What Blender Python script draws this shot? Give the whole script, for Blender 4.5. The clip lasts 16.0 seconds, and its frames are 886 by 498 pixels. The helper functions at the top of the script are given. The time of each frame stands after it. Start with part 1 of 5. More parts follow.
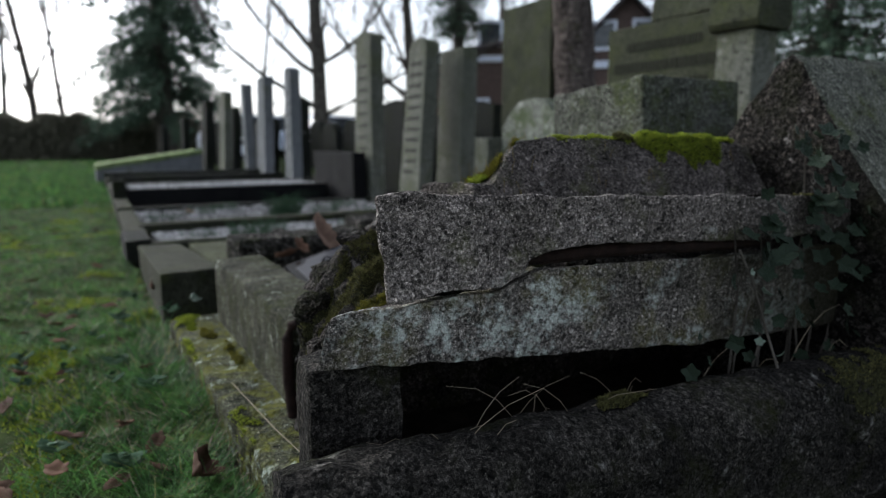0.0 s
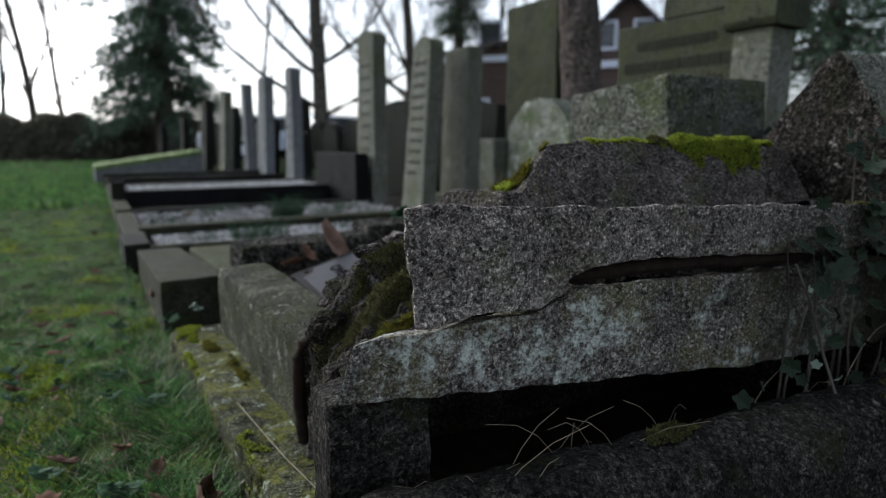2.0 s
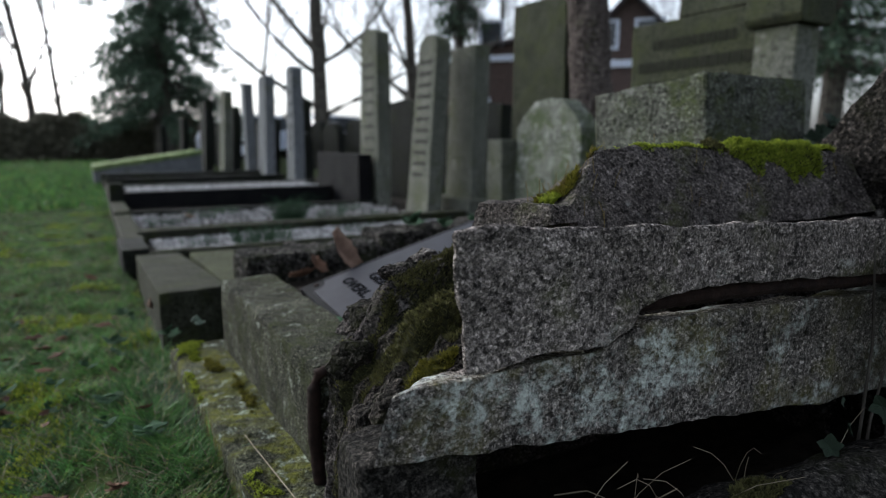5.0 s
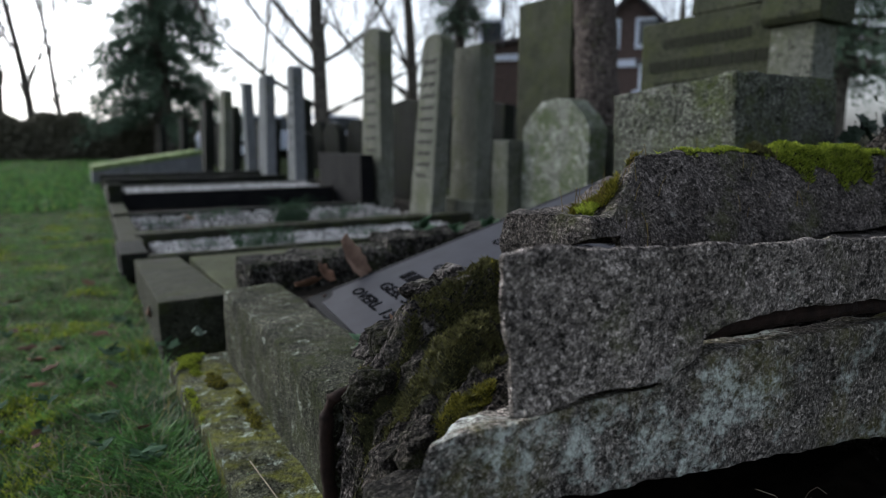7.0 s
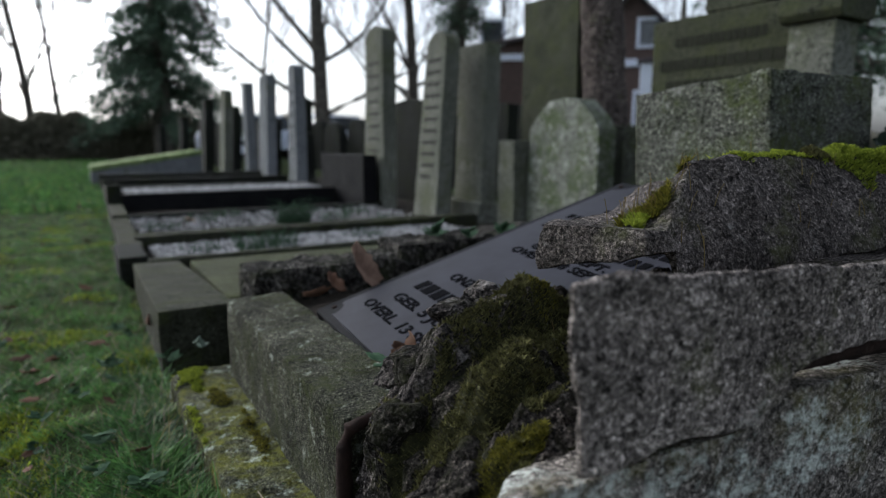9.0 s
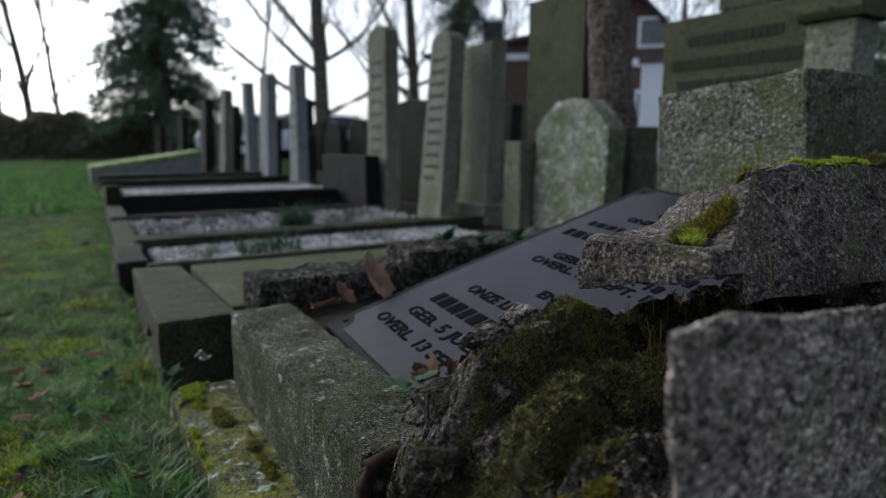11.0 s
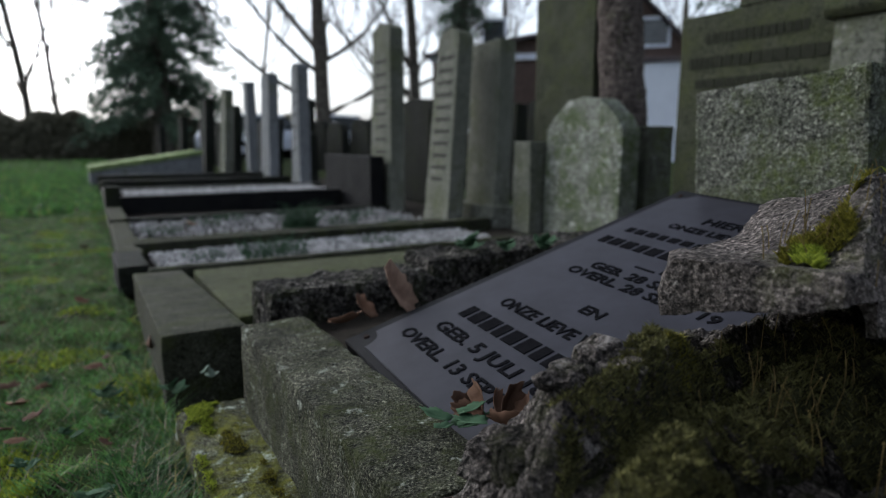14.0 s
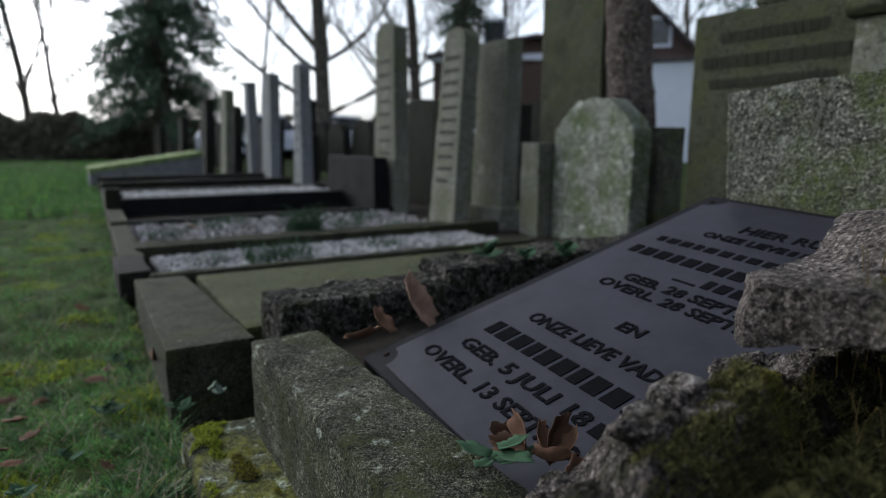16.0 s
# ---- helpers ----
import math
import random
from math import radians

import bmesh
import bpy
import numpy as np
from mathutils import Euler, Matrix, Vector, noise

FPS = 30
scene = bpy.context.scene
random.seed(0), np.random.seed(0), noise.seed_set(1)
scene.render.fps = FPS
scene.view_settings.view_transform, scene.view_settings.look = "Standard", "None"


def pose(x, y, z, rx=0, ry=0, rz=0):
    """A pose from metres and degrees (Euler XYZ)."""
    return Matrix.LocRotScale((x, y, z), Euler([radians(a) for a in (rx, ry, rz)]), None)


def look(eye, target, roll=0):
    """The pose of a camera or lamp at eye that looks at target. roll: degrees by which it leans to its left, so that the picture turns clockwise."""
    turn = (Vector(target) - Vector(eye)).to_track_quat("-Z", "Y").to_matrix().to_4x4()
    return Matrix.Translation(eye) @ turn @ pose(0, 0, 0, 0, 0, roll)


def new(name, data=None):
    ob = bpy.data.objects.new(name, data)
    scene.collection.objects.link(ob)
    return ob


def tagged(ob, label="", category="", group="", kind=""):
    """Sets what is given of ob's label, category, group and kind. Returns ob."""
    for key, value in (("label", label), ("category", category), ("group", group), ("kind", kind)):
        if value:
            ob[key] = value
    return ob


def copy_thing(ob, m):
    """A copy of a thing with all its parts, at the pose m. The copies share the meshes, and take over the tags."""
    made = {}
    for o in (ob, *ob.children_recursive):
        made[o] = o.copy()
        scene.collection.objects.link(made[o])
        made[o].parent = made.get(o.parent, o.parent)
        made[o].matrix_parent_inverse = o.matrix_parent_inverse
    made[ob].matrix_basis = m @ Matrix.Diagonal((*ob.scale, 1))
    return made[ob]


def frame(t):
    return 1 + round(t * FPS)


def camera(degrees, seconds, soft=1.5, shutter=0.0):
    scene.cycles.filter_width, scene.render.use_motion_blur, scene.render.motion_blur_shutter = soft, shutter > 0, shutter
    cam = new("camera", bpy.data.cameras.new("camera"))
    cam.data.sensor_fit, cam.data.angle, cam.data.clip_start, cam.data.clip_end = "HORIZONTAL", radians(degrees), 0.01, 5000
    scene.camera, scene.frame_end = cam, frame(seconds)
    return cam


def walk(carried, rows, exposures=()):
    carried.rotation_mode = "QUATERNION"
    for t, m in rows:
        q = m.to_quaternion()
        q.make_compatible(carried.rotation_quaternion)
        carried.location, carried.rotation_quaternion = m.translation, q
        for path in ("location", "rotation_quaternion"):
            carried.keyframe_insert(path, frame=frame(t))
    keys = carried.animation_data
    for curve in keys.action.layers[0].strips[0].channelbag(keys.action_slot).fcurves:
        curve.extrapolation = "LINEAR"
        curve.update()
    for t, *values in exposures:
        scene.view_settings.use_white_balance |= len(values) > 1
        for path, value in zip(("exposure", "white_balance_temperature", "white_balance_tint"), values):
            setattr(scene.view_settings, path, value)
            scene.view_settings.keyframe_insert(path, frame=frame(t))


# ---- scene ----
cam = camera(71.95, 16.0, soft=1.0)
cam.data.dof.use_dof, cam.data.dof.focus_distance, cam.data.dof.aperture_fstop = True, 0.61, 4.4
PATH = [
    (0.0, pose(-0.0004, -0.0007, 0.5592, 80.037, 0.094, -30.649)),
    (0.5, pose(0.0011, 0.0207, 0.5602, 80.039, 0.093, -30.663)),
    (1.0, pose(0.0028, 0.0416, 0.5618, 80.040, 0.090, -30.676)),
    (1.5, pose(0.0048, 0.0617, 0.5635, 80.041, 0.087, -30.688)),
    (2.0, pose(0.0074, 0.0812, 0.5648, 80.040, 0.082, -30.699)),
    (2.5, pose(0.0098, 0.1002, 0.5662, 80.038, 0.077, -30.711)),
    (3.0, pose(0.0119, 0.1189, 0.5670, 80.036, 0.071, -30.721)),
    (3.5, pose(0.0134, 0.1366, 0.5680, 80.033, 0.064, -30.732)),
    (4.0, pose(0.0153, 0.1549, 0.5693, 80.029, 0.057, -30.741)),
    (5.2, pose(0.0209, 0.1986, 0.5724, 80.017, 0.036, -30.762)),
    (6.5, pose(0.0275, 0.2473, 0.5762, 80.004, 0.014, -30.785)),
    (7.0, pose(0.0295, 0.2670, 0.5772, 79.999, 0.005, -30.793)),
    (7.5, pose(0.0319, 0.2872, 0.5782, 79.993, -0.004, -30.801)),
    (8.0, pose(0.0343, 0.3072, 0.5798, 79.988, -0.013, -30.808)),
    (8.5, pose(0.0359, 0.3261, 0.5806, 79.983, -0.022, -30.815)),
    (9.0, pose(0.0374, 0.3448, 0.5811, 79.978, -0.030, -30.822)),
    (10.2, pose(0.0423, 0.3896, 0.5850, 79.971, -0.045, -30.839)),
    (11.5, pose(0.0463, 0.4360, 0.5880, 79.963, -0.062, -30.857)),
    (12.0, pose(0.0474, 0.4538, 0.5877, 79.962, -0.066, -30.864)),
    (12.5, pose(0.0480, 0.4708, 0.5880, 79.962, -0.069, -30.871)),
    (13.0, pose(0.0488, 0.4878, 0.5876, 79.964, -0.071, -30.878)),
    (13.5, pose(0.0489, 0.5050, 0.5872, 79.966, -0.072, -30.886)),
    (14.0, pose(0.0491, 0.5221, 0.5873, 79.970, -0.072, -30.893)),
    (14.5, pose(0.0494, 0.5395, 0.5879, 79.975, -0.070, -30.901)),
    (15.0, pose(0.0494, 0.5574, 0.5888, 79.981, -0.066, -30.908)),
    (15.5, pose(0.0492, 0.5767, 0.5911, 79.989, -0.061, -30.916)),
    (16.0, pose(0.0495, 0.5970, 0.5929, 79.999, -0.054, -30.925)),
]
walk(cam, PATH, exposures=[(0.0, 1.10, 6000, 9), (16.0, 0.95, 5950, 9)])

from mathutils.bvhtree import BVHTree

# ---------------------------------------------------------------- light
SUN_AZ, SUN_EL = radians(-25), radians(30)     # azimuth from +y, negative to the left
world = bpy.data.worlds.new("sky")
scene.world = world
world.use_nodes = True
wt = world.node_tree
sky = wt.nodes.new("ShaderNodeTexSky")
sky.sky_type, sky.sun_disc = "NISHITA", False
sky.sun_elevation, sky.sun_rotation = SUN_EL, SUN_AZ
sky.air_density, sky.dust_density, sky.ozone_density = 1.0, 4.0, 2.0
soften = wt.nodes.new("ShaderNodeHueSaturation")
soften.inputs["Saturation"].default_value = 0.32
wt.links.new(sky.outputs[0], soften.inputs["Color"])
wt.links.new(soften.outputs[0], wt.nodes["Background"].inputs[0])
wt.nodes["Background"].inputs[1].default_value = 0.15

sun = new("sun", bpy.data.lights.new("sun", "SUN"))
sun.data.energy, sun.data.angle, sun.data.color = 0.5, radians(25), (1.0, 0.97, 0.93)
sun.matrix_world = look((-4, 8, 6), (-4 - math.sin(SUN_AZ) * math.cos(SUN_EL), 8 - math.cos(SUN_AZ) * math.cos(SUN_EL), 6 - math.sin(SUN_EL)))

# ---------------------------------------------------------------- materials
class Graph:
    """A short way to write node materials."""

    def __init__(self, name):
        self.m = bpy.data.materials.new(name)
        self.m.use_nodes = True
        self.t = self.m.node_tree
        self.b = self.t.nodes["Principled BSDF"]
        self.co = self.add("ShaderNodeTexCoord").outputs["Object"]

    def add(self, kind, **given):
        n = self.t.nodes.new(kind)
        for k, v in given.items():
            self.put(n.inputs[k.replace("_", " ")], v)
        return n

    def put(self, socket, v):
        if isinstance(v, bpy.types.NodeSocket):
            self.t.links.new(v, socket)
        elif isinstance(v, tuple) and len(v) == 3 and socket.type == "RGBA":
            socket.default_value = (*v, 1)
        else:
            socket.default_value = v

    def noise(self, scale, detail=6.0, rough=0.6, stretch=None, shift=0.0):
        co = self.co
        if stretch or shift:
            mp = self.add("ShaderNodeMapping", Vector=self.co)
            mp.inputs["Scale"].default_value = stretch or (1, 1, 1)
            mp.inputs["Location"].default_value = (shift, shift * 1.7, shift * 0.6)
            co = mp.outputs[0]
        return self.add("ShaderNodeTexNoise", Vector=co, Scale=scale, Detail=detail, Roughness=rough).outputs["Fac"]

    def cells(self, scale, colour=False):
        n = self.add("ShaderNodeTexVoronoi", Vector=self.co, Scale=scale)
        return n.outputs["Color"] if colour else n.outputs["Distance"]

    def ramp(self, v, *stops):
        n = self.add("ShaderNodeValToRGB", Fac=v)
        el = n.color_ramp.elements
        while len(el) < len(stops):
            el.new(0.5)
        for e, (p, c) in zip(el, stops):
            e.position = p
            e.color = (c, c, c, 1) if isinstance(c, (int, float)) else (*c, 1)
        return n.outputs["Color"]

    def mix(self, f, a, b, mode="MIX"):
        n = self.t.nodes.new("ShaderNodeMix")
        n.data_type, n.blend_type = "RGBA", mode
        self.put(n.inputs[0], f), self.put(n.inputs[6], a), self.put(n.inputs[7], b)
        return n.outputs[2]

    def math(self, op, a, b=0.5):
        n = self.t.nodes.new("ShaderNodeMath")
        n.operation = op
        self.put(n.inputs[0], a), self.put(n.inputs[1], b)
        return n.outputs[0]

    def lone(self):
        return self.add("ShaderNodeObjectInfo").outputs["Random"]

    def island(self):
        return self.add("ShaderNodeNewGeometry").outputs["Random Per Island"]

    def done(self, colour, rough=0.9, bump=None, depth=0.002, strength=0.6, metal=0.0, spec=0.3):
        self.put(self.b.inputs["Base Color"], colour)
        self.put(self.b.inputs["Roughness"], rough)
        self.put(self.b.inputs["Metallic"], metal)
        self.put(self.b.inputs["Specular IOR Level"], spec)
        if bump is not None:
            n = self.add("ShaderNodeBump", Height=bump, Strength=strength, Distance=depth)
            self.t.links.new(n.outputs[0], self.b.inputs["Normal"])
        return self.m


def stone(name, base, dark, grain=150, lichen=(0.45, 0.46, 0.40), lichen_amount=0.40, algae=(0.09, 0.11, 0.03), algae_amount=0.45, contrast=1.0, depth=0.003, big=4.0, streak=None, rough=0.92):
    """Weathered stone or concrete: tone in large patches, grit, lichen and algae."""
    g = Graph(name)
    col = g.mix(g.ramp(g.noise(big, 5, 0.6, streak), (0.32, 0), (0.68, 1)), dark, base)
    sand = g.ramp(g.noise(grain * 1.1, 4, 0.85), (0.30, 1 - 0.8 * contrast), (0.48, 0.95), (0.64, 1 + 1.2 * contrast))
    col = g.mix(1.0, col, sand, "MULTIPLY")
    grit = g.add("ShaderNodeSeparateColor", Color=g.cells(grain * 1.25, True)).outputs[0]
    col = g.mix(1.0, col, g.ramp(grit, (0.0, max(0.2, 1 - 0.6 * contrast)), (0.45, 0.9), (0.78, 1.0), (0.94, 1 + 0.65 * contrast)), "MULTIPLY")
    fleck = g.add("ShaderNodeSeparateColor", Color=g.cells(grain * 2.6, True)).outputs[1]
    col = g.mix(1.0, col, g.ramp(fleck, (0.0, max(0.3, 1 - 0.5 * contrast)), (0.5, 0.95), (0.9, 1 + 0.35 * contrast)), "MULTIPLY")
    pits = g.ramp(g.noise(grain * 0.35, 8, 0.8, None, 2.0), (0.39, 0.08), (0.48, 1.0))
    col = g.mix(0.9, col, pits, "MULTIPLY")
    am = g.math("MULTIPLY", g.ramp(g.noise(big * 1.3, 8, 0.65, None, 3.1), (0.62 - 0.3 * algae_amount, 0), (0.78 - 0.3 * algae_amount, 1)), g.ramp(g.noise(grain * 0.3, 5, 0.7, None, 1.0), (0.35, 0), (0.6, 1)))
    col = g.mix(am, col, algae)
    lm = g.math("MULTIPLY", g.ramp(g.noise(big * 2.2, 9, 0.7, None, 7.7), (0.70 - 0.3 * lichen_amount, 0), (0.78 - 0.3 * lichen_amount, 1)), g.ramp(g.noise(grain * 0.45, 6, 0.8, None, 5.0), (0.42, 0), (0.56, 1)))
    col = g.mix(lm, col, lichen)
    h = g.math("ADD", g.math("MULTIPLY", g.cells(grain), 0.7), g.noise(grain * 0.6, 8, 0.75))
    return g.done(col, rough, h, depth, 0.9, 0.0, 0.08)


M_AGGREGATE = stone("aggregate_concrete", (0.250, 0.218, 0.197), (0.108, 0.093, 0.083), 230, (0.46, 0.45, 0.41), 0.36, (0.110, 0.114, 0.048), 0.28, 1.05, 0.005, 7)
M_BEAM = stone("lichened_beam_concrete", (0.205, 0.184, 0.164), (0.080, 0.070, 0.062), 230, (0.52, 0.55, 0.50), 0.60, (0.120, 0.112, 0.038), 0.40, 1.15, 0.005, 6)


def darken_along(m, low, high, tint):
    """Darkens a colour along a thing's length, starting raggedly between two places."""
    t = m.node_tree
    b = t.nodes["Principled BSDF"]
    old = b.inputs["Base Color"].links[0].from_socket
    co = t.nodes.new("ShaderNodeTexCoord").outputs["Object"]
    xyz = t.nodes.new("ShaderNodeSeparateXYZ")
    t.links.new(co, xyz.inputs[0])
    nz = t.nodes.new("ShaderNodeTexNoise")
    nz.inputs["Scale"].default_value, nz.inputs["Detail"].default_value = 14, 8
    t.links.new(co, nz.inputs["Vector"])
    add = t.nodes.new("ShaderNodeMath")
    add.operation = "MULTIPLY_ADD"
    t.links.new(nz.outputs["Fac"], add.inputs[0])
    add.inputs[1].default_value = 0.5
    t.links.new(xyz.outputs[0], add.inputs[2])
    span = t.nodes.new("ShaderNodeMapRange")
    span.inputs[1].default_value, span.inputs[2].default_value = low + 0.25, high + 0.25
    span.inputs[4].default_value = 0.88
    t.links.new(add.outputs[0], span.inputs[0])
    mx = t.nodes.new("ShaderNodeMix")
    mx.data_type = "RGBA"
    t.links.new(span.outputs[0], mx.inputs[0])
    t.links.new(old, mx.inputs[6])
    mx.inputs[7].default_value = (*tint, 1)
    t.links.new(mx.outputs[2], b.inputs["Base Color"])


# shade towards the coping stone is in these tints, with dark moss and dirt
darken_along(M_BEAM, 0.36, 0.80, (0.022, 0.021, 0.012))
darken_along(M_AGGREGATE, 0.30, 1.05, (0.028, 0.025, 0.020))
M_CAP = stone("weathered_cap_concrete", (0.112, 0.098, 0.090), (0.040, 0.035, 0.031), 230, (0.30, 0.29, 0.265), 0.32, (0.060, 0.064, 0.026), 0.30, 1.0, 0.006, 9)
M_POROUS = stone("porous_tuff", (0.060, 0.055, 0.048), (0.012, 0.011, 0.010), 85, (0.16, 0.16, 0.15), 0.30, (0.026, 0.030, 0.012), 0.40, 1.3, 0.014, 12)
# darkened copy of the broken concrete: moss and the hollows' shade in one colour
M_RUBBLE = stone("shaded_crumbled_concrete", (0.050, 0.043, 0.037), (0.010, 0.009, 0.008), 220, (0.20, 0.185, 0.17), 0.26, (0.018, 0.020, 0.006), 0.50, 1.3, 0.008, 15)
M_BROKEN = stone("broken_concrete", (0.088, 0.077, 0.071), (0.030, 0.026, 0.023), 240, (0.210, 0.195, 0.182), 0.44, (0.027, 0.029, 0.010), 0.36, 1.1, 0.007, 11)
# two tones of one stone: shade put into the end, sky light into the slope
M_COPING = stone("shaded_coping_stone", (0.036, 0.031, 0.027), (0.009, 0.008, 0.007), 130, (0.30, 0.28, 0.26), 0.34, (0.014, 0.015, 0.007), 0.40, 1.3, 0.008, 8)
M_SLOPE = stone("pale_coping_slope", (0.110, 0.112, 0.092), (0.055, 0.058, 0.044), 200, (0.24, 0.25, 0.22), 0.30, (0.060, 0.070, 0.022), 0.45, 0.8, 0.003, 7)
# concrete darkened to carry the shade on the front kerb and support block
M_SHADED = stone("shaded_concrete", (0.032, 0.029, 0.025), (0.007, 0.0062, 0.0055), 190, (0.18, 0.172, 0.156), 0.34, (0.015, 0.016, 0.006), 0.42, 1.2, 0.003, 10)
M_KERB = stone("kerb_concrete", (0.078, 0.078, 0.058), (0.020, 0.021, 0.014), 280, (0.27, 0.29, 0.25), 0.38, (0.034, 0.040, 0.014), 0.58, 1.15, 0.006, 13)
M_STEP = stone("lichen_step", (0.075, 0.078, 0.052), (0.020, 0.021, 0.013), 220, (0.33, 0.38, 0.33), 0.50, (0.105, 0.110, 0.018), 0.66, 1.0, 0.005, 12)
M_SLATE = stone("dark_slab_stone", (0.036, 0.037, 0.026), (0.016, 0.017, 0.011), 260, (0.17, 0.18, 0.15), 0.22, (0.027, 0.033, 0.010), 0.50, 0.7, 0.002, 8)
M_GREEN = stone("algae_stone", (0.049, 0.054, 0.028), (0.029, 0.033, 0.017), 220, (0.138, 0.144, 0.112), 0.16, (0.043, 0.052, 0.017), 0.5, 0.5, 0.002, 4)
M_SANDSTONE = stone("grey_sandstone", (0.150, 0.153, 0.130), (0.074, 0.078, 0.062), 150, (0.230, 0.235, 0.210), 0.24, (0.060, 0.068, 0.032), 0.45, 0.5, 0.002, 3, (1, 1, 0.35))
M_PALE = stone("pale_weathered_stone", (0.180, 0.186, 0.166), (0.072, 0.082, 0.058), 110, (0.330, 0.335, 0.310), 0.48, (0.050, 0.070, 0.022), 0.62, 0.7, 0.003, 7)
M_DARKSTONE = stone("dark_headstone", (0.017, 0.018, 0.016), (0.009, 0.010, 0.008), 160, (0.052, 0.052, 0.046), 0.1, (0.014, 0.017, 0.007), 0.4, 0.3, 0.0015, 3)
M_OLIVE = stone("olive_headstone", (0.050, 0.053, 0.036), (0.028, 0.030, 0.019), 160, (0.109, 0.107, 0.090), 0.14, (0.040, 0.047, 0.018), 0.5, 0.4, 0.002, 4)
M_GRANITO = stone("speckled_block", (0.088, 0.090, 0.076), (0.042, 0.046, 0.034), 150, (0.17, 0.175, 0.16), 0.32, (0.044, 0.055, 0.018), 0.60, 0.9, 0.003, 6)
M_BLUESTONE = stone("blue_grey_stone", (0.176, 0.182, 0.194), (0.096, 0.102, 0.105), 150, (0.256, 0.256, 0.248), 0.2, (0.072, 0.080, 0.047), 0.25, 0.3, 0.002, 3, (1, 1, 0.3))


def plain(name, a, b, scale, rough=0.8, metal=0.0, depth=0.001, spec=0.12, per_island=False, per_object=False):
    """Two tones mixed by noise, with fine relief."""
    g = Graph(name)
    f = g.ramp(g.noise(scale, 7, 0.65), (0.35, 0), (0.65, 1))
    if per_island:
        f = g.mix(0.6, f, g.island())
    if per_object:
        f = g.mix(0.6, f, g.lone())
    return g.done(g.mix(f, a, b), rough, g.noise(scale * 3, 6, 0.7), depth, 0.5, metal, spec)


M_PLATE = plain("dark_polished_plate", (0.0145, 0.0145, 0.019), (0.023, 0.023, 0.030), 14, 0.45, 0, 0.0002, 0.11)
M_PLATE_EDGE = plain("black_plate_border", (0.004, 0.004, 0.005), (0.007, 0.007, 0.008), 30, 0.6, 0, 0.0002, 0.06)
M_LETTER = plain("black_letters", (0.003, 0.003, 0.004), (0.005, 0.005, 0.006), 60, 0.9, 0, 0.001, 0.02)
M_CARVED = plain("shallow_carved_letters", (0.010, 0.011, 0.007), (0.018, 0.019, 0.012), 40, 0.9)
M_STALK = plain("brown_moss_stalk", (0.07, 0.045, 0.015), (0.17, 0.13, 0.04), 30, 0.8, 0, 0.001, 0.3, True)
M_INSCRIPTION = plain("worn_inscription", (0.016, 0.017, 0.014), (0.034, 0.035, 0.029), 40, 0.9)
M_BLACK = plain("black_granite", (0.006, 0.006, 0.007), (0.010, 0.010, 0.010), 8, 0.8, 0, 0.001, 0.05)
M_RUST = plain("rusted_iron", (0.024, 0.014, 0.011), (0.009, 0.006, 0.005), 70, 0.9, 0.0, 0.003)
M_SOIL = plain("dark_soil", (0.009, 0.007, 0.005), (0.022, 0.018, 0.013), 40, 0.95, 0, 0.01)
M_MOSS = plain("green_moss", (0.034, 0.056, 0.007), (0.32, 0.38, 0.045), 110, 0.95, 0, 0.002, 0.1, True)
M_MOSSDARK = plain("dark_moss", (0.007, 0.007, 0.004), (0.125, 0.120, 0.040), 70, 0.95, 0, 0.002, 0.15, True)
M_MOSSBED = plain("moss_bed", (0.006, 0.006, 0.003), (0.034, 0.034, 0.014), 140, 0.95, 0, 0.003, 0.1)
M_MOSSGOLD = plain("golden_moss", (0.018, 0.020, 0.004), (0.19, 0.175, 0.026), 110, 0.95, 0, 0.002, 0.1, True)
def grass_material():
    g = Graph("lawn_grass")
    patch = g.ramp(g.noise(6.0, 7, 0.75), (0.38, 0), (0.62, 1))
    col = g.mix(patch, (0.017, 0.050, 0.016), (0.086, 0.196, 0.043))
    col = g.mix(g.ramp(g.noise(5.5, 6, 0.7, None, 4.0), (0.56, 0), (0.70, 1)), col, (0.150, 0.215, 0.038))
    col = g.mix(g.ramp(g.island(), (0.94, 0), (0.98, 1)), col, (0.13, 0.12, 0.04))
    tone = g.ramp(g.island(), (0.0, 0.30), (1.0, 1.75))
    return g.done(g.mix(1.0, col, tone, "MULTIPLY"), 0.6, None, spec=0.25)


M_GRASS = grass_material()
M_DRYGRASS = plain("dry_grass_stems", (0.09, 0.075, 0.050), (0.24, 0.20, 0.14), 30, 0.8, 0, 0.001, 0.3, True)
M_TURF = plain("turf", (0.012, 0.016, 0.006), (0.034, 0.052, 0.012), 9, 0.95, 0, 0.01, 0.04)
M_DEADLEAF = plain("dead_leaf", (0.030, 0.017, 0.011), (0.115, 0.064, 0.040), 26, 0.85, 0, 0.001, 0.1, False, True)
M_PALELEAF = plain("pale_dead_leaf", (0.11, 0.068, 0.050), (0.25, 0.165, 0.120), 22, 0.75)
M_COVERMOSS = plain("thin_cover_moss", (0.060, 0.090, 0.035), (0.19, 0.24, 0.10), 8, 0.9, 0, 0.004)
M_IVY = plain("ivy_leaf", (0.006, 0.012, 0.007), (0.020, 0.033, 0.018), 24, 0.6, 0, 0.001, 0.15, True)
M_WEED = plain("weed_leaf", (0.022, 0.054, 0.028), (0.062, 0.115, 0.062), 40, 0.8, 0, 0.001, 0.12, True)
M_PALEWEED = plain("silvery_weed_leaf", (0.06, 0.09, 0.06), (0.20, 0.24, 0.20), 40, 0.8, 0, 0.001, 0.12, True)
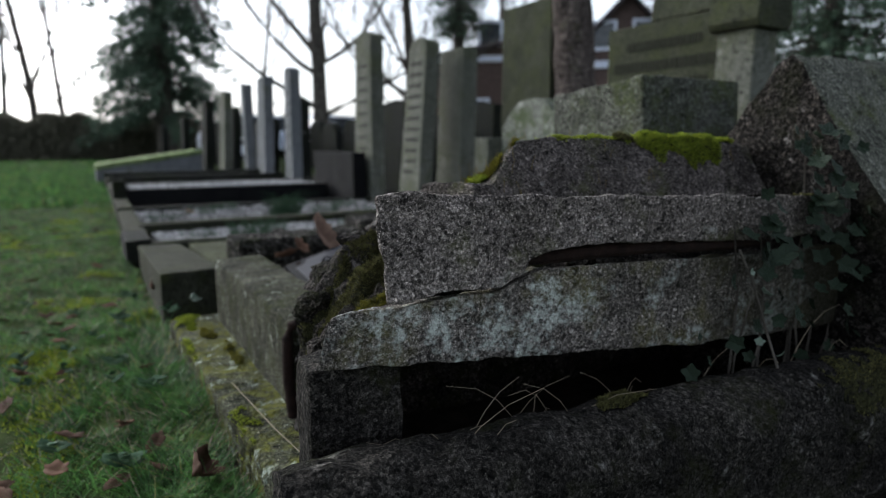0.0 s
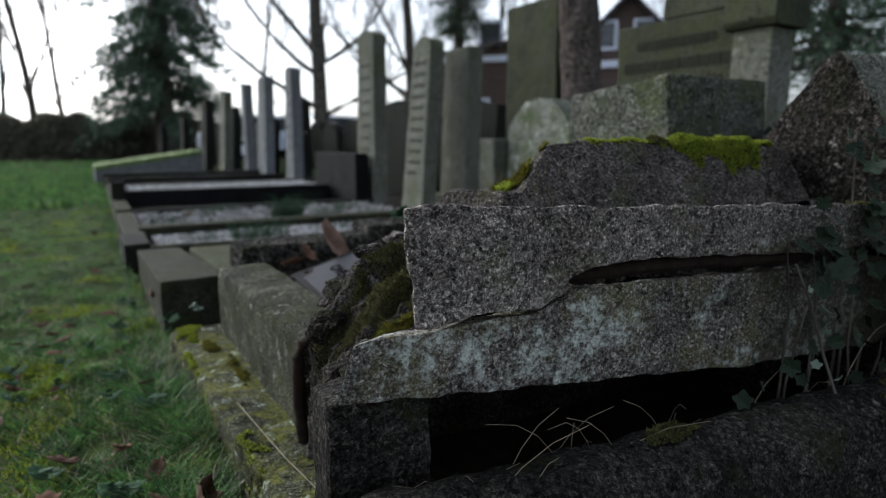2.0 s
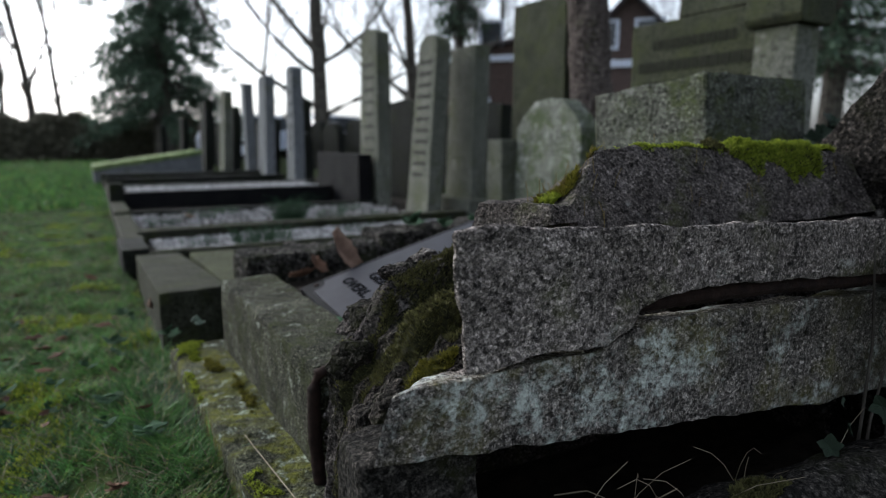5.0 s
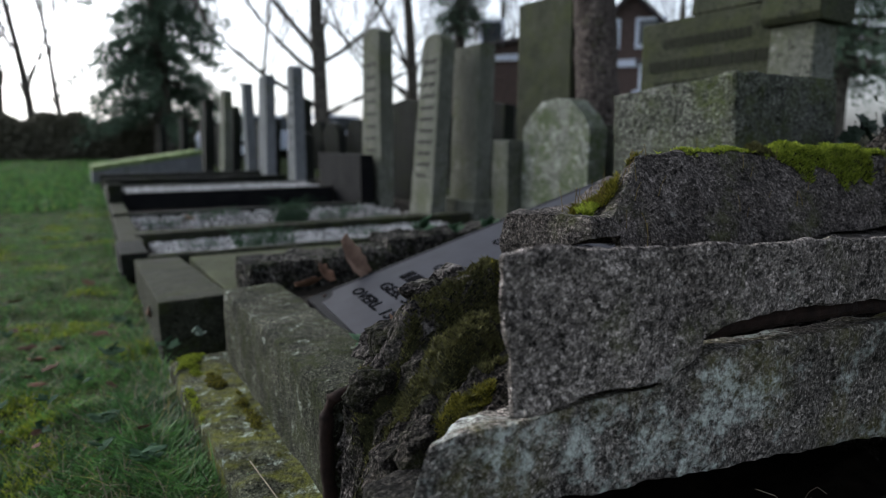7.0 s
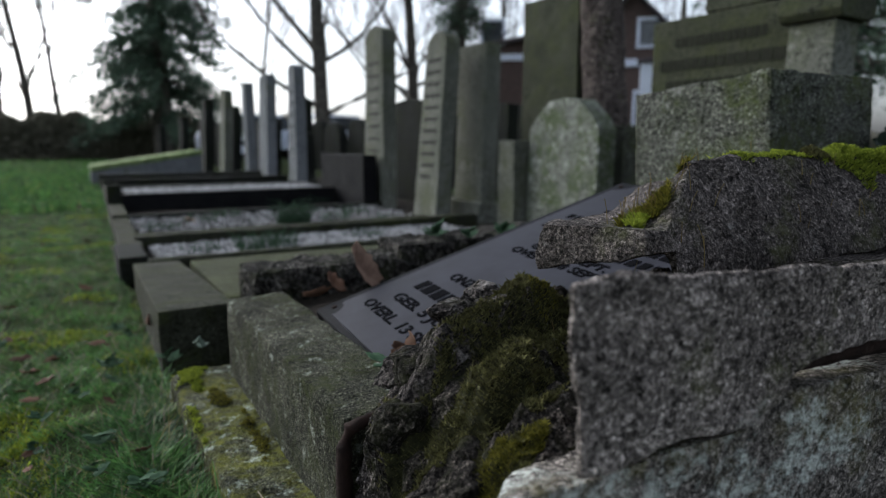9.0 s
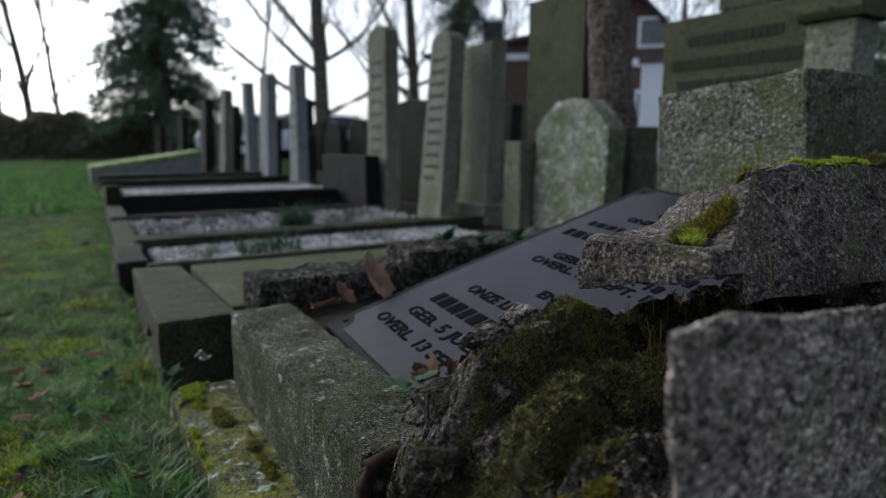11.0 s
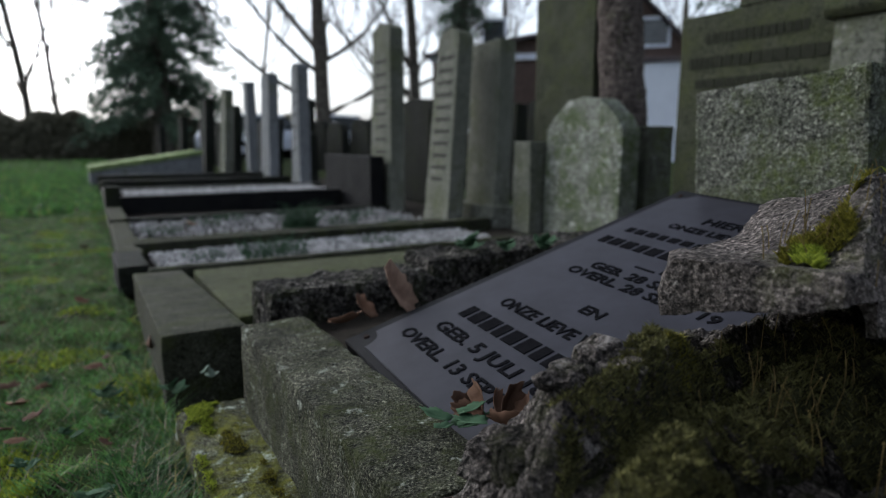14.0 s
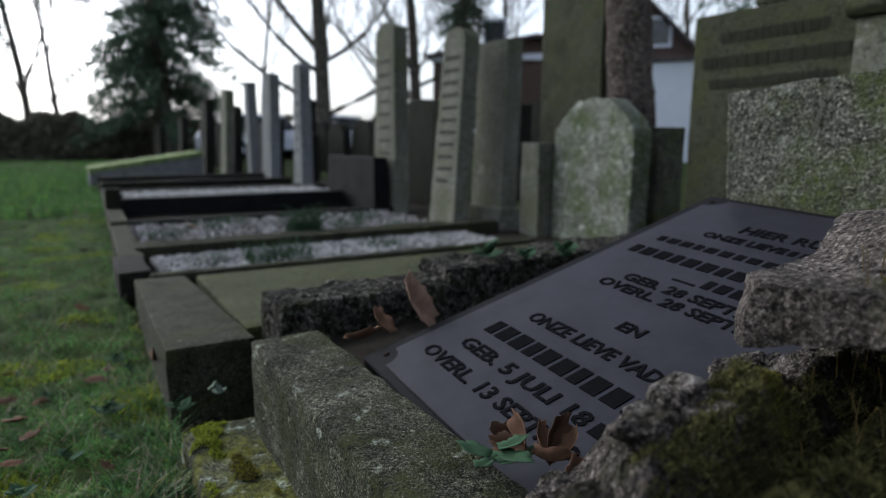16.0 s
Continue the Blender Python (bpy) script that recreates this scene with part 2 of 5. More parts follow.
M_BARK = plain("grey_bark", (0.11, 0.10, 0.085), (0.035, 0.03, 0.025), 9, 0.95, 0, 0.01)
M_TRUNK = stone("old_trunk_bark", (0.105, 0.088, 0.078), (0.036, 0.029, 0.026), 60, (0.230, 0.220, 0.205), 0.30, (0.055, 0.062, 0.026), 0.2, 0.9, 0.010, 6, (1, 1, 0.3))
M_NEEDLE = plain("conifer_needles", (0.034, 0.060, 0.042), (0.095, 0.135, 0.085), 2, 0.8, 0, 0.001, 0.2, True)
M_HEDGE = plain("winter_hedge", (0.060, 0.062, 0.042), (0.17, 0.155, 0.115), 3, 0.9, 0, 0.001, 0.2, True)
M_GRAVEL = plain("white_gravel", (0.040, 0.040, 0.038), (0.40, 0.40, 0.405), 9, 0.8, 0, 0.001, 0.3, True)
M_BRICK = plain("brown_brick", (0.085, 0.062, 0.055), (0.125, 0.090, 0.078), 6, 0.9)
M_ROOF = plain("roof_tiles", (0.06, 0.055, 0.06), (0.12, 0.10, 0.10), 4, 0.8)
M_WHITE = plain("white_paint", (0.70, 0.74, 0.84), (0.76, 0.80, 0.90), 2, 0.5)
M_GLASS = plain("dark_window_glass", (0.02, 0.025, 0.03), (0.05, 0.06, 0.07), 3, 0.08, 0, 0.0001, 0.6)
M_TYRE = plain("tyre_rubber", (0.012, 0.012, 0.012), (0.02, 0.02, 0.02), 20, 0.8)


def let_light_through(m, share):
    """Thin green tissue: part of the light passes to the far side."""
    t = m.node_tree
    b = t.nodes["Principled BSDF"]
    tr = t.nodes.new("ShaderNodeBsdfTranslucent")
    mx = t.nodes.new("ShaderNodeMixShader")
    t.links.new(b.inputs["Base Color"].links[0].from_socket, tr.inputs["Color"])
    mx.inputs[0].default_value = share
    t.links.new(b.outputs[0], mx.inputs[1])
    t.links.new(tr.outputs[0], mx.inputs[2])
    t.links.new(mx.outputs[0], t.nodes["Material Output"].inputs["Surface"])


for green, share in ((M_GRASS, 0.35), (M_MOSS, 0.45), (M_MOSSGOLD, 0.35), (M_WEED, 0.35), (M_MOSSDARK, 0.15)):
    let_light_through(green, share)

# ---------------------------------------------------------------- builders
def solid(name, bm, material, smooth=False):
    me = bpy.data.meshes.new(name)
    bm.to_mesh(me)
    bm.free()
    me.materials.append(material)
    if smooth:
        me.shade_smooth()
    return new(name, me)


def thing(name, m, label, category, group=""):
    """An Empty at a thing's base that holds its parts."""
    ob = new(name)
    ob.matrix_world = m
    ob.empty_display_size = 0.05
    return tagged(ob, label, category, group)


def part(name, bm, material, parent, label="", smooth=False):
    """Links a bmesh as one mesh object under a thing or under a part."""
    ob = solid(name, bm, material, smooth)
    ob.parent = parent
    return tagged(ob, label)


def mesh_of(name, verts, faces, material):
    """One mesh from arrays of places and faces."""
    me = bpy.data.meshes.new(name)
    v = np.asarray(verts, dtype=np.float32)
    fcs = np.asarray(faces, dtype=np.int32)
    n, k = fcs.shape
    me.vertices.add(len(v))
    me.vertices.foreach_set("co", v.ravel())
    me.loops.add(n * k)
    me.loops.foreach_set("vertex_index", fcs.ravel())
    me.polygons.add(n)
    me.polygons.foreach_set("loop_start", np.arange(0, n * k, k, dtype=np.int32))
    me.update(calc_edges=True)
    me.materials.append(material)
    return me


def rough_up(bm, res, amp, scale, seed=0.0, chips=0.0):
    """Divides long edges and pushes the surface in and out like worn stone."""
    for _ in range(9):
        long = [e for e in bm.edges if e.calc_length() > res]
        if not long:
            break
        bmesh.ops.subdivide_edges(bm, edges=long, cuts=1, use_grid_fill=False)
        bmesh.ops.triangulate(bm, faces=[f for f in bm.faces if len(f.verts) > 4])
    bm.normal_update()
    off = Vector((seed, seed * 0.7, seed * 1.3))
    moves = []
    for v in bm.verts:
        p = v.co * scale + off
        d = noise.fractal(p, 0.8, 2.1, 5) * amp
        if chips:
            c = noise.noise(v.co * scale * 0.6 + off * 2)
            d -= chips * max(0.0, c - 0.25)
        moves.append(v.normal * d)
    for v, d in zip(bm.verts, moves):
        v.co += d
    bm.normal_update()
    return bm


def prism(profile, y0, y1, bevel=0.004, segments=2):
    """A prism: a profile of (x, z) points, from y0 to y1, with rounded edges."""
    bm = bmesh.new()
    a = [bm.verts.new((x, y0, z)) for x, z in profile]
    b = [bm.verts.new((x, y1, z)) for x, z in profile]
    n = len(a)
    bm.faces.new(a), bm.faces.new(b[::-1])
    for i in range(n):
        bm.faces.new((a[i], b[i], b[(i + 1) % n], a[(i + 1) % n]))
    bmesh.ops.recalc_face_normals(bm, faces=bm.faces)
    if bevel:
        bmesh.ops.bevel(bm, geom=bm.edges[:], offset=bevel, segments=segments, profile=0.6, affect="EDGES", clamp_overlap=True)
    return bm


def block(x0, x1, y0, y1, z0, z1, bevel=0.006, segments=2):
    return prism([(x0, z0), (x1, z0), (x1, z1), (x0, z1)], y0, y1, bevel, segments)


def tube(points, radii, sides=6, cap=True):
    """A tapered tube along points."""
    bm = bmesh.new()
    rings = []
    for i, p in enumerate(points):
        p = Vector(p)
        d = (Vector(points[min(i + 1, len(points) - 1)]) - Vector(points[max(i - 1, 0)])).normalized()
        u = d.orthogonal().normalized()
        w = d.cross(u)
        rings.append([bm.verts.new(p + (u * math.cos(a) + w * math.sin(a)) * radii[i]) for a in [k * 2 * math.pi / sides for k in range(sides)]])
    for r, s in zip(rings, rings[1:]):
        for k in range(sides):
            bm.faces.new((r[k], r[(k + 1) % sides], s[(k + 1) % sides], s[k]))
    if cap:
        bm.faces.new(rings[0][::-1]), bm.faces.new(rings[-1])
    return bm


def join(*parts):
    """Joins bmeshes into one."""
    out = bmesh.new()
    for b in parts:
        me = bpy.data.meshes.new("joined")
        b.to_mesh(me)
        b.free()
        out.from_mesh(me)
        bpy.data.meshes.remove(me)
    return out

# ---------------------------------------------------------------- ground
def lawn_height(x, y):
    h = 0.025 * noise.noise(Vector((x * 0.9, y * 0.9, 0))) + 0.010 * noise.noise(Vector((x * 5, y * 5, 2)))
    near = max(0.0, 1 - abs(x - 0.1) / 0.25) * max(0.0, 1 - abs(y - 1.2) / 1.2)
    tuft = max(0.0, noise.noise(Vector((x * 11, y * 11, 7)))) * 0.022
    return 0.012 + h + tuft + 0.055 * near


def ground_sheet():
    """One sheet, fine near the graves and coarse out to the horizon."""
    def steps(fine, lo, hi):
        s = [lo + fine * k for k in range(int((hi - lo) / fine) + 1)]
        out, d = [], 1.0
        while d < 2500:
            out.append(d)
            d *= 1.8
        return [lo - d for d in out[::-1]] + s + [hi + d for d in out]
    xs, ys = steps(0.08, -3.0, 4.0), steps(0.08, -0.6, 9.0)
    verts = [(x, y, lawn_height(x, y) if -4 < x < 0.2 and y < 24 else -0.01) for y in ys for x in xs]
    n = len(xs)
    faces = [(j * n + i, j * n + i + 1, (j + 1) * n + i + 1, (j + 1) * n + i) for j in range(len(ys) - 1) for i in range(n - 1)]
    me = mesh_of("ground", verts, faces, M_TURF)
    return tagged(new("ground", me), "uneven dark turf of an old graveyard lawn", "ground", kind="structure")


ground_sheet()


def blades(name, spots, height, width, material, label, category, lean=0.5, seed=1, grow=1.0):
    """Many blades, each three faces, at spots (x, y, z)."""
    rng = np.random.default_rng(seed)
    p = np.asarray(spots)
    n = len(p)
    h = height * rng.uniform(0.5, 1.3, n) * grow
    a = rng.uniform(0, 2 * np.pi, n)
    b = rng.uniform(0, 2 * np.pi, n)
    side = np.stack([np.cos(a), np.sin(a), np.zeros(n)], 1) * (width * rng.uniform(0.6, 1.3, n))[:, None] / 2
    tip = np.stack([np.cos(b) * lean, np.sin(b) * lean, np.ones(n)], 1) * h[:, None] * rng.uniform(0.5, 1.1, (n, 1))
    mid = tip * 0.5
    mid[:, 2] += h * 0.12
    v = np.stack([p - side, p + side, p + mid - side * 0.8, p + mid + side * 0.8, p + tip], 1).reshape(-1, 3)
    k = np.arange(n)[:, None] * 5
    f = np.concatenate([k + [0, 1, 3], k + [0, 3, 2], k + [2, 3, 4]], 1).reshape(-1, 3)
    ob = new(name, mesh_of(name, v, f, material))
    return tagged(ob, label, category, kind="stuff")


def lawn():
    rng = np.random.default_rng(4)
    spots = []
    for count, y0, y1 in ((52000, 0.3, 2.2), (46000, 2.2, 6), (30000, 6, 14), (12000, 14, 22)):
        y = rng.uniform(y0, y1, count)
        x = 0.17 + 0.018 * np.maximum(0, y - 3) + 0.035 * np.maximum(0, y - 9) - rng.beta(1, 1.15, count) * (0.55 + 0.17 * y)
        spots += [(a, b, lawn_height(a, b) - 0.004) for a, b in zip(x, y)]
    for k in range(9000):
        a, b = 0.172 - abs(rng.normal(0, 0.07)), rng.uniform(0.35, 1.75)
        spots.append((a, b, lawn_height(a, b) - 0.004))
    spots = np.array(spots)
    clump = np.array([noise.fractal(Vector((a * 8, b * 8, 3)), 0.8, 2.2, 3) for a, b, c in spots])
    keep = (clump > rng.uniform(-0.95, -0.30, len(spots))) | (spots[:, 1] > 9)
    spots, clump = spots[keep], clump[keep]
    tall = np.clip(0.85 + 0.9 * clump, 0.4, 2.0)
    far = spots[:, 1] > 6
    verge = (spots[:, 0] > 0.03) & (spots[:, 1] < 1.8) & (rng.uniform(0, 1, len(spots)) < 0.35)
    dead = rng.uniform(0, 1, len(spots)) < 0.07
    blades("dead_grass", spots[dead & ~far], 0.036, 0.0022, M_DRYGRASS, "scattered dead straw coloured grass in the lawn", "grass", 1.6, 8)
    mossy = np.array([noise.noise(Vector((a * 4, b * 4, 11))) > 0.22 for a, b, c in spots])
    blades("lawn_moss", np.repeat(spots[mossy & ~far], 2, 0) + rng.normal(0, 0.006, (2 * int((mossy & ~far).sum()), 3)) * (1, 1, 0), 0.014, 0.004, M_MOSS, "low yellow green moss in patches of the lawn", "moss", 0.7, 9)
    blades("verge_grass", spots[verge], 0.048, 0.0020, M_GRASS, "longer ragged grass along the stone step", "grass", 1.4, 5, tall[verge])
    blades("lawn_grass", spots[~far & ~verge], 0.027, 0.0024, M_GRASS, "short damp winter grass of the lawn beside the graves", "grass", 1.3, 1, tall[~far & ~verge])
    blades("lawn_grass", spots[far], 0.05, 0.012, M_GRASS, "short winter grass at the far end of the lawn", "grass", 0.8, 2)


lawn()

# ---------------------------------------------------------------- the broken grave
TOMB = pose(0.2, 0.6, 0, 0, 0, -5.7)      # front of the broken surround; x runs along it


def broken_surround():
    t = thing("broken_grave_surround", TOMB, "cracked aggregate concrete grave surround, split open with a rusty bar showing", "grave surround")
    beam = prism([(-0.004, 0.316), (0.28, 0.292), (0.575, 0.266), (1.02, 0.255), (1.02, 0.396), (0.63, 0.394), (0.40, 0.401), (0.285, 0.404),
                  (0.262, 0.398), (0.219, 0.384), (0.138, 0.381), (0.08, 0.378), (0.038, 0.379), (0.015, 0.374)], 0, 0.048, 0.004)
    rough_up(beam, 0.010, 0.0035, 26, 1.0, 0.004)
    for v in beam.verts:
        v.co.x += 1.1 * max(0.0, v.co.y) * max(0.0, 1 - (v.co.x + 0.004) / 0.2)
        if v.co.z > 0.35:
            v.co.z -= 0.2 * max(0.0, v.co.y)
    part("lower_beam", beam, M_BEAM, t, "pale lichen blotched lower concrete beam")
    face = prism([(0.078, 0.381), (0.15, 0.388), (0.219, 0.390), (0.250, 0.402), (0.262, 0.418), (0.303, 0.428), (0.406, 0.430), (0.63, 0.416), (1.0, 0.412),
                  (1.0, 0.474), (0.705, 0.481), (0.402, 0.491), (0.28, 0.496), (0.195, 0.499), (0.091, 0.506), (0.068, 0.504), (0.066, 0.471), (0.074, 0.430)], -0.006, 0.055, 0.005)
    rough_up(face, 0.010, 0.004, 24, 4.0, 0.004)
    for v in face.verts:                      # the broken end runs back obliquely
        v.co.x += 1.6 * max(0.0, v.co.y) * max(0.0, 1 - (v.co.x - 0.066) / 0.16)
        if v.co.z > 0.46:
            v.co.z -= 0.55 * max(0.0, v.co.y) + 0.004 * noise.noise(Vector((v.co.x * 30, 1.0, 4.0)))
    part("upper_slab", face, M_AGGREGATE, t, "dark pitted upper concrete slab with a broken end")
    bar = tube([(0.27, 0.026, 0.414), (0.45, 0.016, 0.417), (0.62, 0.012, 0.410), (0.72, 0.03, 0.405)], [0.0095, 0.0105, 0.010, 0.009], 12)
    part("reinforcing_bar", rough_up(bar, 0.02, 0.0015, 90, 2.0), M_RUST, t, "rusty iron reinforcing bar")
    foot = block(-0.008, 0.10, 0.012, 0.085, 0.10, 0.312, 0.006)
    part("support_block", rough_up(foot, 0.014, 0.004, 22, 7.0), M_SHADED, t)
    back = block(0.50, 0.98, 0.10, 0.17, 0.30, 0.455, 0.006)
    part("rear_core", rough_up(back, 0.03, 0.006, 20, 9.0), M_BROKEN, t)
    return t


broken_surround()


def capstone():
    """The lifted top stone, tilted back, with a pointed broken end."""
    plan = [(0.478, 0.722), (0.464, 0.80), (0.462, 0.852), (0.495, 0.882), (0.60, 0.885), (0.78, 0.93), (1.10, 0.93), (1.10, 0.655), (0.80, 0.690), (0.60, 0.708)]
    bm = bmesh.new()
    low = [bm.verts.new((x, y, 0)) for x, y in plan]
    high = [bm.verts.new((x, y, 1)) for x, y in plan]
    bm.faces.new(low[::-1]), bm.faces.new(high)
    for i in range(len(plan)):
        j = (i + 1) % len(plan)
        bm.faces.new((low[i], low[j], high[j], high[i]))
    bmesh.ops.recalc_face_normals(bm, faces=bm.faces)
    for _ in range(7):
        long = [e for e in bm.edges if (e.verts[0].co.xy - e.verts[1].co.xy).length > 0.012 or abs(e.verts[0].co.z - e.verts[1].co.z) > 0.17]
        if not long:
            break
        bmesh.ops.subdivide_edges(bm, edges=long, cuts=1)
        bmesh.ops.triangulate(bm, faces=[f for f in bm.faces if len(f.verts) > 4])
    for v in bm.verts:
        x, y, f = v.co
        bottom = 0.484 - 0.26 * (y - 0.70) - (0.03 if y < 0.73 and x > 0.52 else 0)
        start = 0.505 + 0.45 * max(0.0, y - 0.73)
        rise = min(1.0, max(0.0, (x - start) / 0.095))
        top = 0.499 + 0.066 * rise * rise * (3 - 2 * rise) * (1 - 3.2 * max(0.0, y - 0.75)) - 0.03 * max(0, x - 0.65) - 0.06 * max(0, y - 0.76)
        inset = 0.55 * max(0.0, f - 0.5) ** 2
        back = 0.045 * f * max(0.0, min(1.0, (0.775 - y) / 0.05)) * min(1.0, max(0.0, (x - 0.50) / 0.08))
        v.co = (x + (0.7 - x) * inset * 0.06, y + back + (0.80 - y) * inset * 0.3, bottom + (top - bottom) * f)
    rough_up(bm, 0.012, 0.006, 20, 3.0, 0.012)
    ob = solid("broken_capstone", bm, M_CAP)
    return tagged(ob, "rough broken concrete capstone lying tilted over the grave plate", "capstone")


capstone()


def mound_height(x, y):
    def lerp(v, pts):
        for (a, p), (b, q) in zip(pts, pts[1:]):
            if v <= b:
                return p + (q - p) * max(0.0, (v - a) / (b - a))
        return pts[-1][1]
    ridge = lerp(x, [(0.19, 0.25), (0.225, 0.312), (0.255, 0.350), (0.285, 0.388), (0.309, 0.414), (0.335, 0.430), (0.352, 0.434), (0.40, 0.432), (0.468, 0.424), (0.54, 0.424), (0.62, 0.426), (0.72, 0.41), (1.0, 0.36)])
    drop = lerp(y, [(0.56, -0.075), (0.64, -0.060), (0.70, -0.058), (0.76, -0.035), (0.81, -0.006), (0.835, 0.0), (0.87, -0.025), (0.93, -0.10), (1.02, -0.19)])
    drop -= 0.022 * math.exp(-((y - 0.775 - 0.1 * (x - 0.3)) / 0.014) ** 2) + 0.016 * math.exp(-((y - 0.71) / 0.010) ** 2)
    n = noise.fractal(Vector((x * 24, y * 24, 1.0)), 0.7, 2.1, 5) * 0.014 + noise.fractal(Vector((x * 9, y * 9, 5.0)), 0.9, 2.0, 3) * 0.012 + noise.fractal(Vector((x * 80, y * 80, 3.0)), 0.7, 2.1, 3) * 0.0045
    return max(0.10, ridge + drop * (1.0 if x < 0.6 else 0.5) + n)


def rubble_core():
    nx, ny, levels = 190, 120, 12
    bm = bmesh.new()
    grid = []
    for j in range(ny):
        y = 0.632 + 0.388 * j / (ny - 1)
        left = 0.212 + 0.25 * (y - 0.652) + 0.010 * noise.noise(Vector((y * 22, 3, 1)))
        row = []
        for i in range(nx):
            x = left + (0.99 - left) * (i / (nx - 1)) ** 1.15
            row.append(bm.verts.new((x + 0.006 * noise.noise(Vector((x * 40, y * 40, 9))), y, mound_height(x - (left - 0.235), y))))
        grid.append(row)
    for j in range(ny - 1):
        for i in range(nx - 1):
            bm.faces.new((grid[j][i], grid[j][i + 1], grid[j + 1][i + 1], grid[j + 1][i]))
    ring = [grid[0][i] for i in range(nx)] + [grid[j][-1] for j in range(1, ny)] + [grid[-1][i] for i in range(nx - 2, -1, -1)] + [grid[j][0] for j in range(ny - 2, 0, -1)]
    top = [v.co.copy() for v in ring]
    for k in range(1, levels + 1):
        f = k / levels
        below = []
        for p in top:
            z = p.z + (0.09 - p.z) * f
            d = 0.016 * noise.fractal(Vector((p.x * 22, p.y * 22, z * 22)), 0.7, 2.1, 4)
            hollow = 0.20 * min(1.0, 1.6 * f) if p.y < 0.645 and p.x > 0.30 else 0.0
            below.append(bm.verts.new((p.x + d, p.y - abs(d) * 0.3 + hollow, z)))
        for m in range(len(ring)):
            bm.faces.new((ring[m], below[m], below[(m + 1) % len(ring)], ring[(m + 1) % len(ring)]))
        ring = below
    bm.faces.new(ring[::-1])
    bmesh.ops.recalc_face_normals(bm, faces=bm.faces)
    t = thing("rubble_heap", pose(0, 0, 0), "mossy heap of crumbled concrete core inside the broken surround", "rubble")
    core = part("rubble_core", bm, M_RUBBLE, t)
    core.data.materials.append(M_BROKEN)
    for p in core.data.polygons:          # the outer flank is a paler, cleaner break
        c = p.center
        bare = c.x - 0.17 * (c.y - 0.652) + 0.03 * noise.noise(c * 30)
        if (c.y > 0.79 and bare < 0.315 and c.z > 0.33) or c.y > 0.845 + 0.02 * noise.noise(c * 25):
            p.material_index = 1
    rng = random.Random(8)
    for x, y, r in ((0.248, 0.72, 0.024), (0.266, 0.80, 0.026), (0.305, 0.865, 0.024), (0.240, 0.665, 0.022), (0.285, 0.715, 0.024), (0.275, 0.770, 0.022), (0.262, 0.690, 0.020), (0.320, 0.770, 0.026), (0.300, 0.830, 0.022), (0.385, 0.835, 0.026), (0.345, 0.838, 0.020), (0.310, 0.905, 0.020), (0.330, 0.895, 0.020), (0.430, 0.715, 0.022), (0.36, 0.70, 0.018)):
        bm = bmesh.new()
        bmesh.ops.create_icosphere(bm, subdivisions=3, radius=r)
        seed = rng.uniform(0, 50)
        for v in bm.verts:
            d = v.co.normalized()
            f = 1 + 0.55 * noise.noise(d * 1.3 + Vector((seed, 0, 0))) + 0.22 * noise.noise(d * 4 + Vector((0, seed, 0))) + 0.10 * noise.noise(d * 10 + Vector((0, 0, seed)))
            v.co = Vector((v.co.x * 1.1, v.co.y * 1.25, v.co.z * 0.8)) * f
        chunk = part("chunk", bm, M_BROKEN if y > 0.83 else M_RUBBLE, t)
        chunk.matrix_local = pose(x, y, mound_height(x - (0.212 + 0.25 * (y - 0.652) - 0.235), y) - r * 0.35, rng.uniform(-40, 40), rng.uniform(-40, 40), rng.uniform(0, 360))
    return t


rubble_core()


def leaning_stone():
    """A long coping stone with a steep front: rough broken end, smooth sloping side."""
    bm = prism([(0.632, 0.708), (0.66, 0.692), (0.714, 0.627), (0.80, 0.52), (0.86, 0.30), (0.86, -0.02), (0.20, -0.02), (0.20, 0.14), (0.461, 0.473), (0.556, 0.601), (0.612, 0.690)], 0.0, 1.0, 0.008)
    rough_up(bm, 0.020, 0.006, 18, 6.0, 0.008)
    for v in bm.verts:
        y, x, z = v.co
        v.co = (1.075 + x + 0.10 * (y - 0.63), y, z + 0.03 * x)
    bmesh.ops.recalc_face_normals(bm, faces=bm.faces)
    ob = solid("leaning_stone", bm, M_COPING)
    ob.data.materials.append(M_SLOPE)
    # faces sloping up to the front take the lighter tone
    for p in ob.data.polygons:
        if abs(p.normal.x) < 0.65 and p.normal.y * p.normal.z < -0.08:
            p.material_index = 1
    return tagged(ob, "big rough aggregate coping stone at the end of the broken grave", "stone block")


leaning_stone()


def beam_thing(name, m, size, material, label, category, res=0.016, amp=0.004, seed=0.0, bevel=0.008, group=""):
    """A worn block on its base: size is length along x, depth along y, height."""
    a, b, c = size
    bm = rough_up(block(0, a, 0, b, 0, c, bevel), res, amp, 20, seed, amp)
    ob = solid(name, bm, material)
    ob.matrix_world = m
    return tagged(ob, label, category, group)


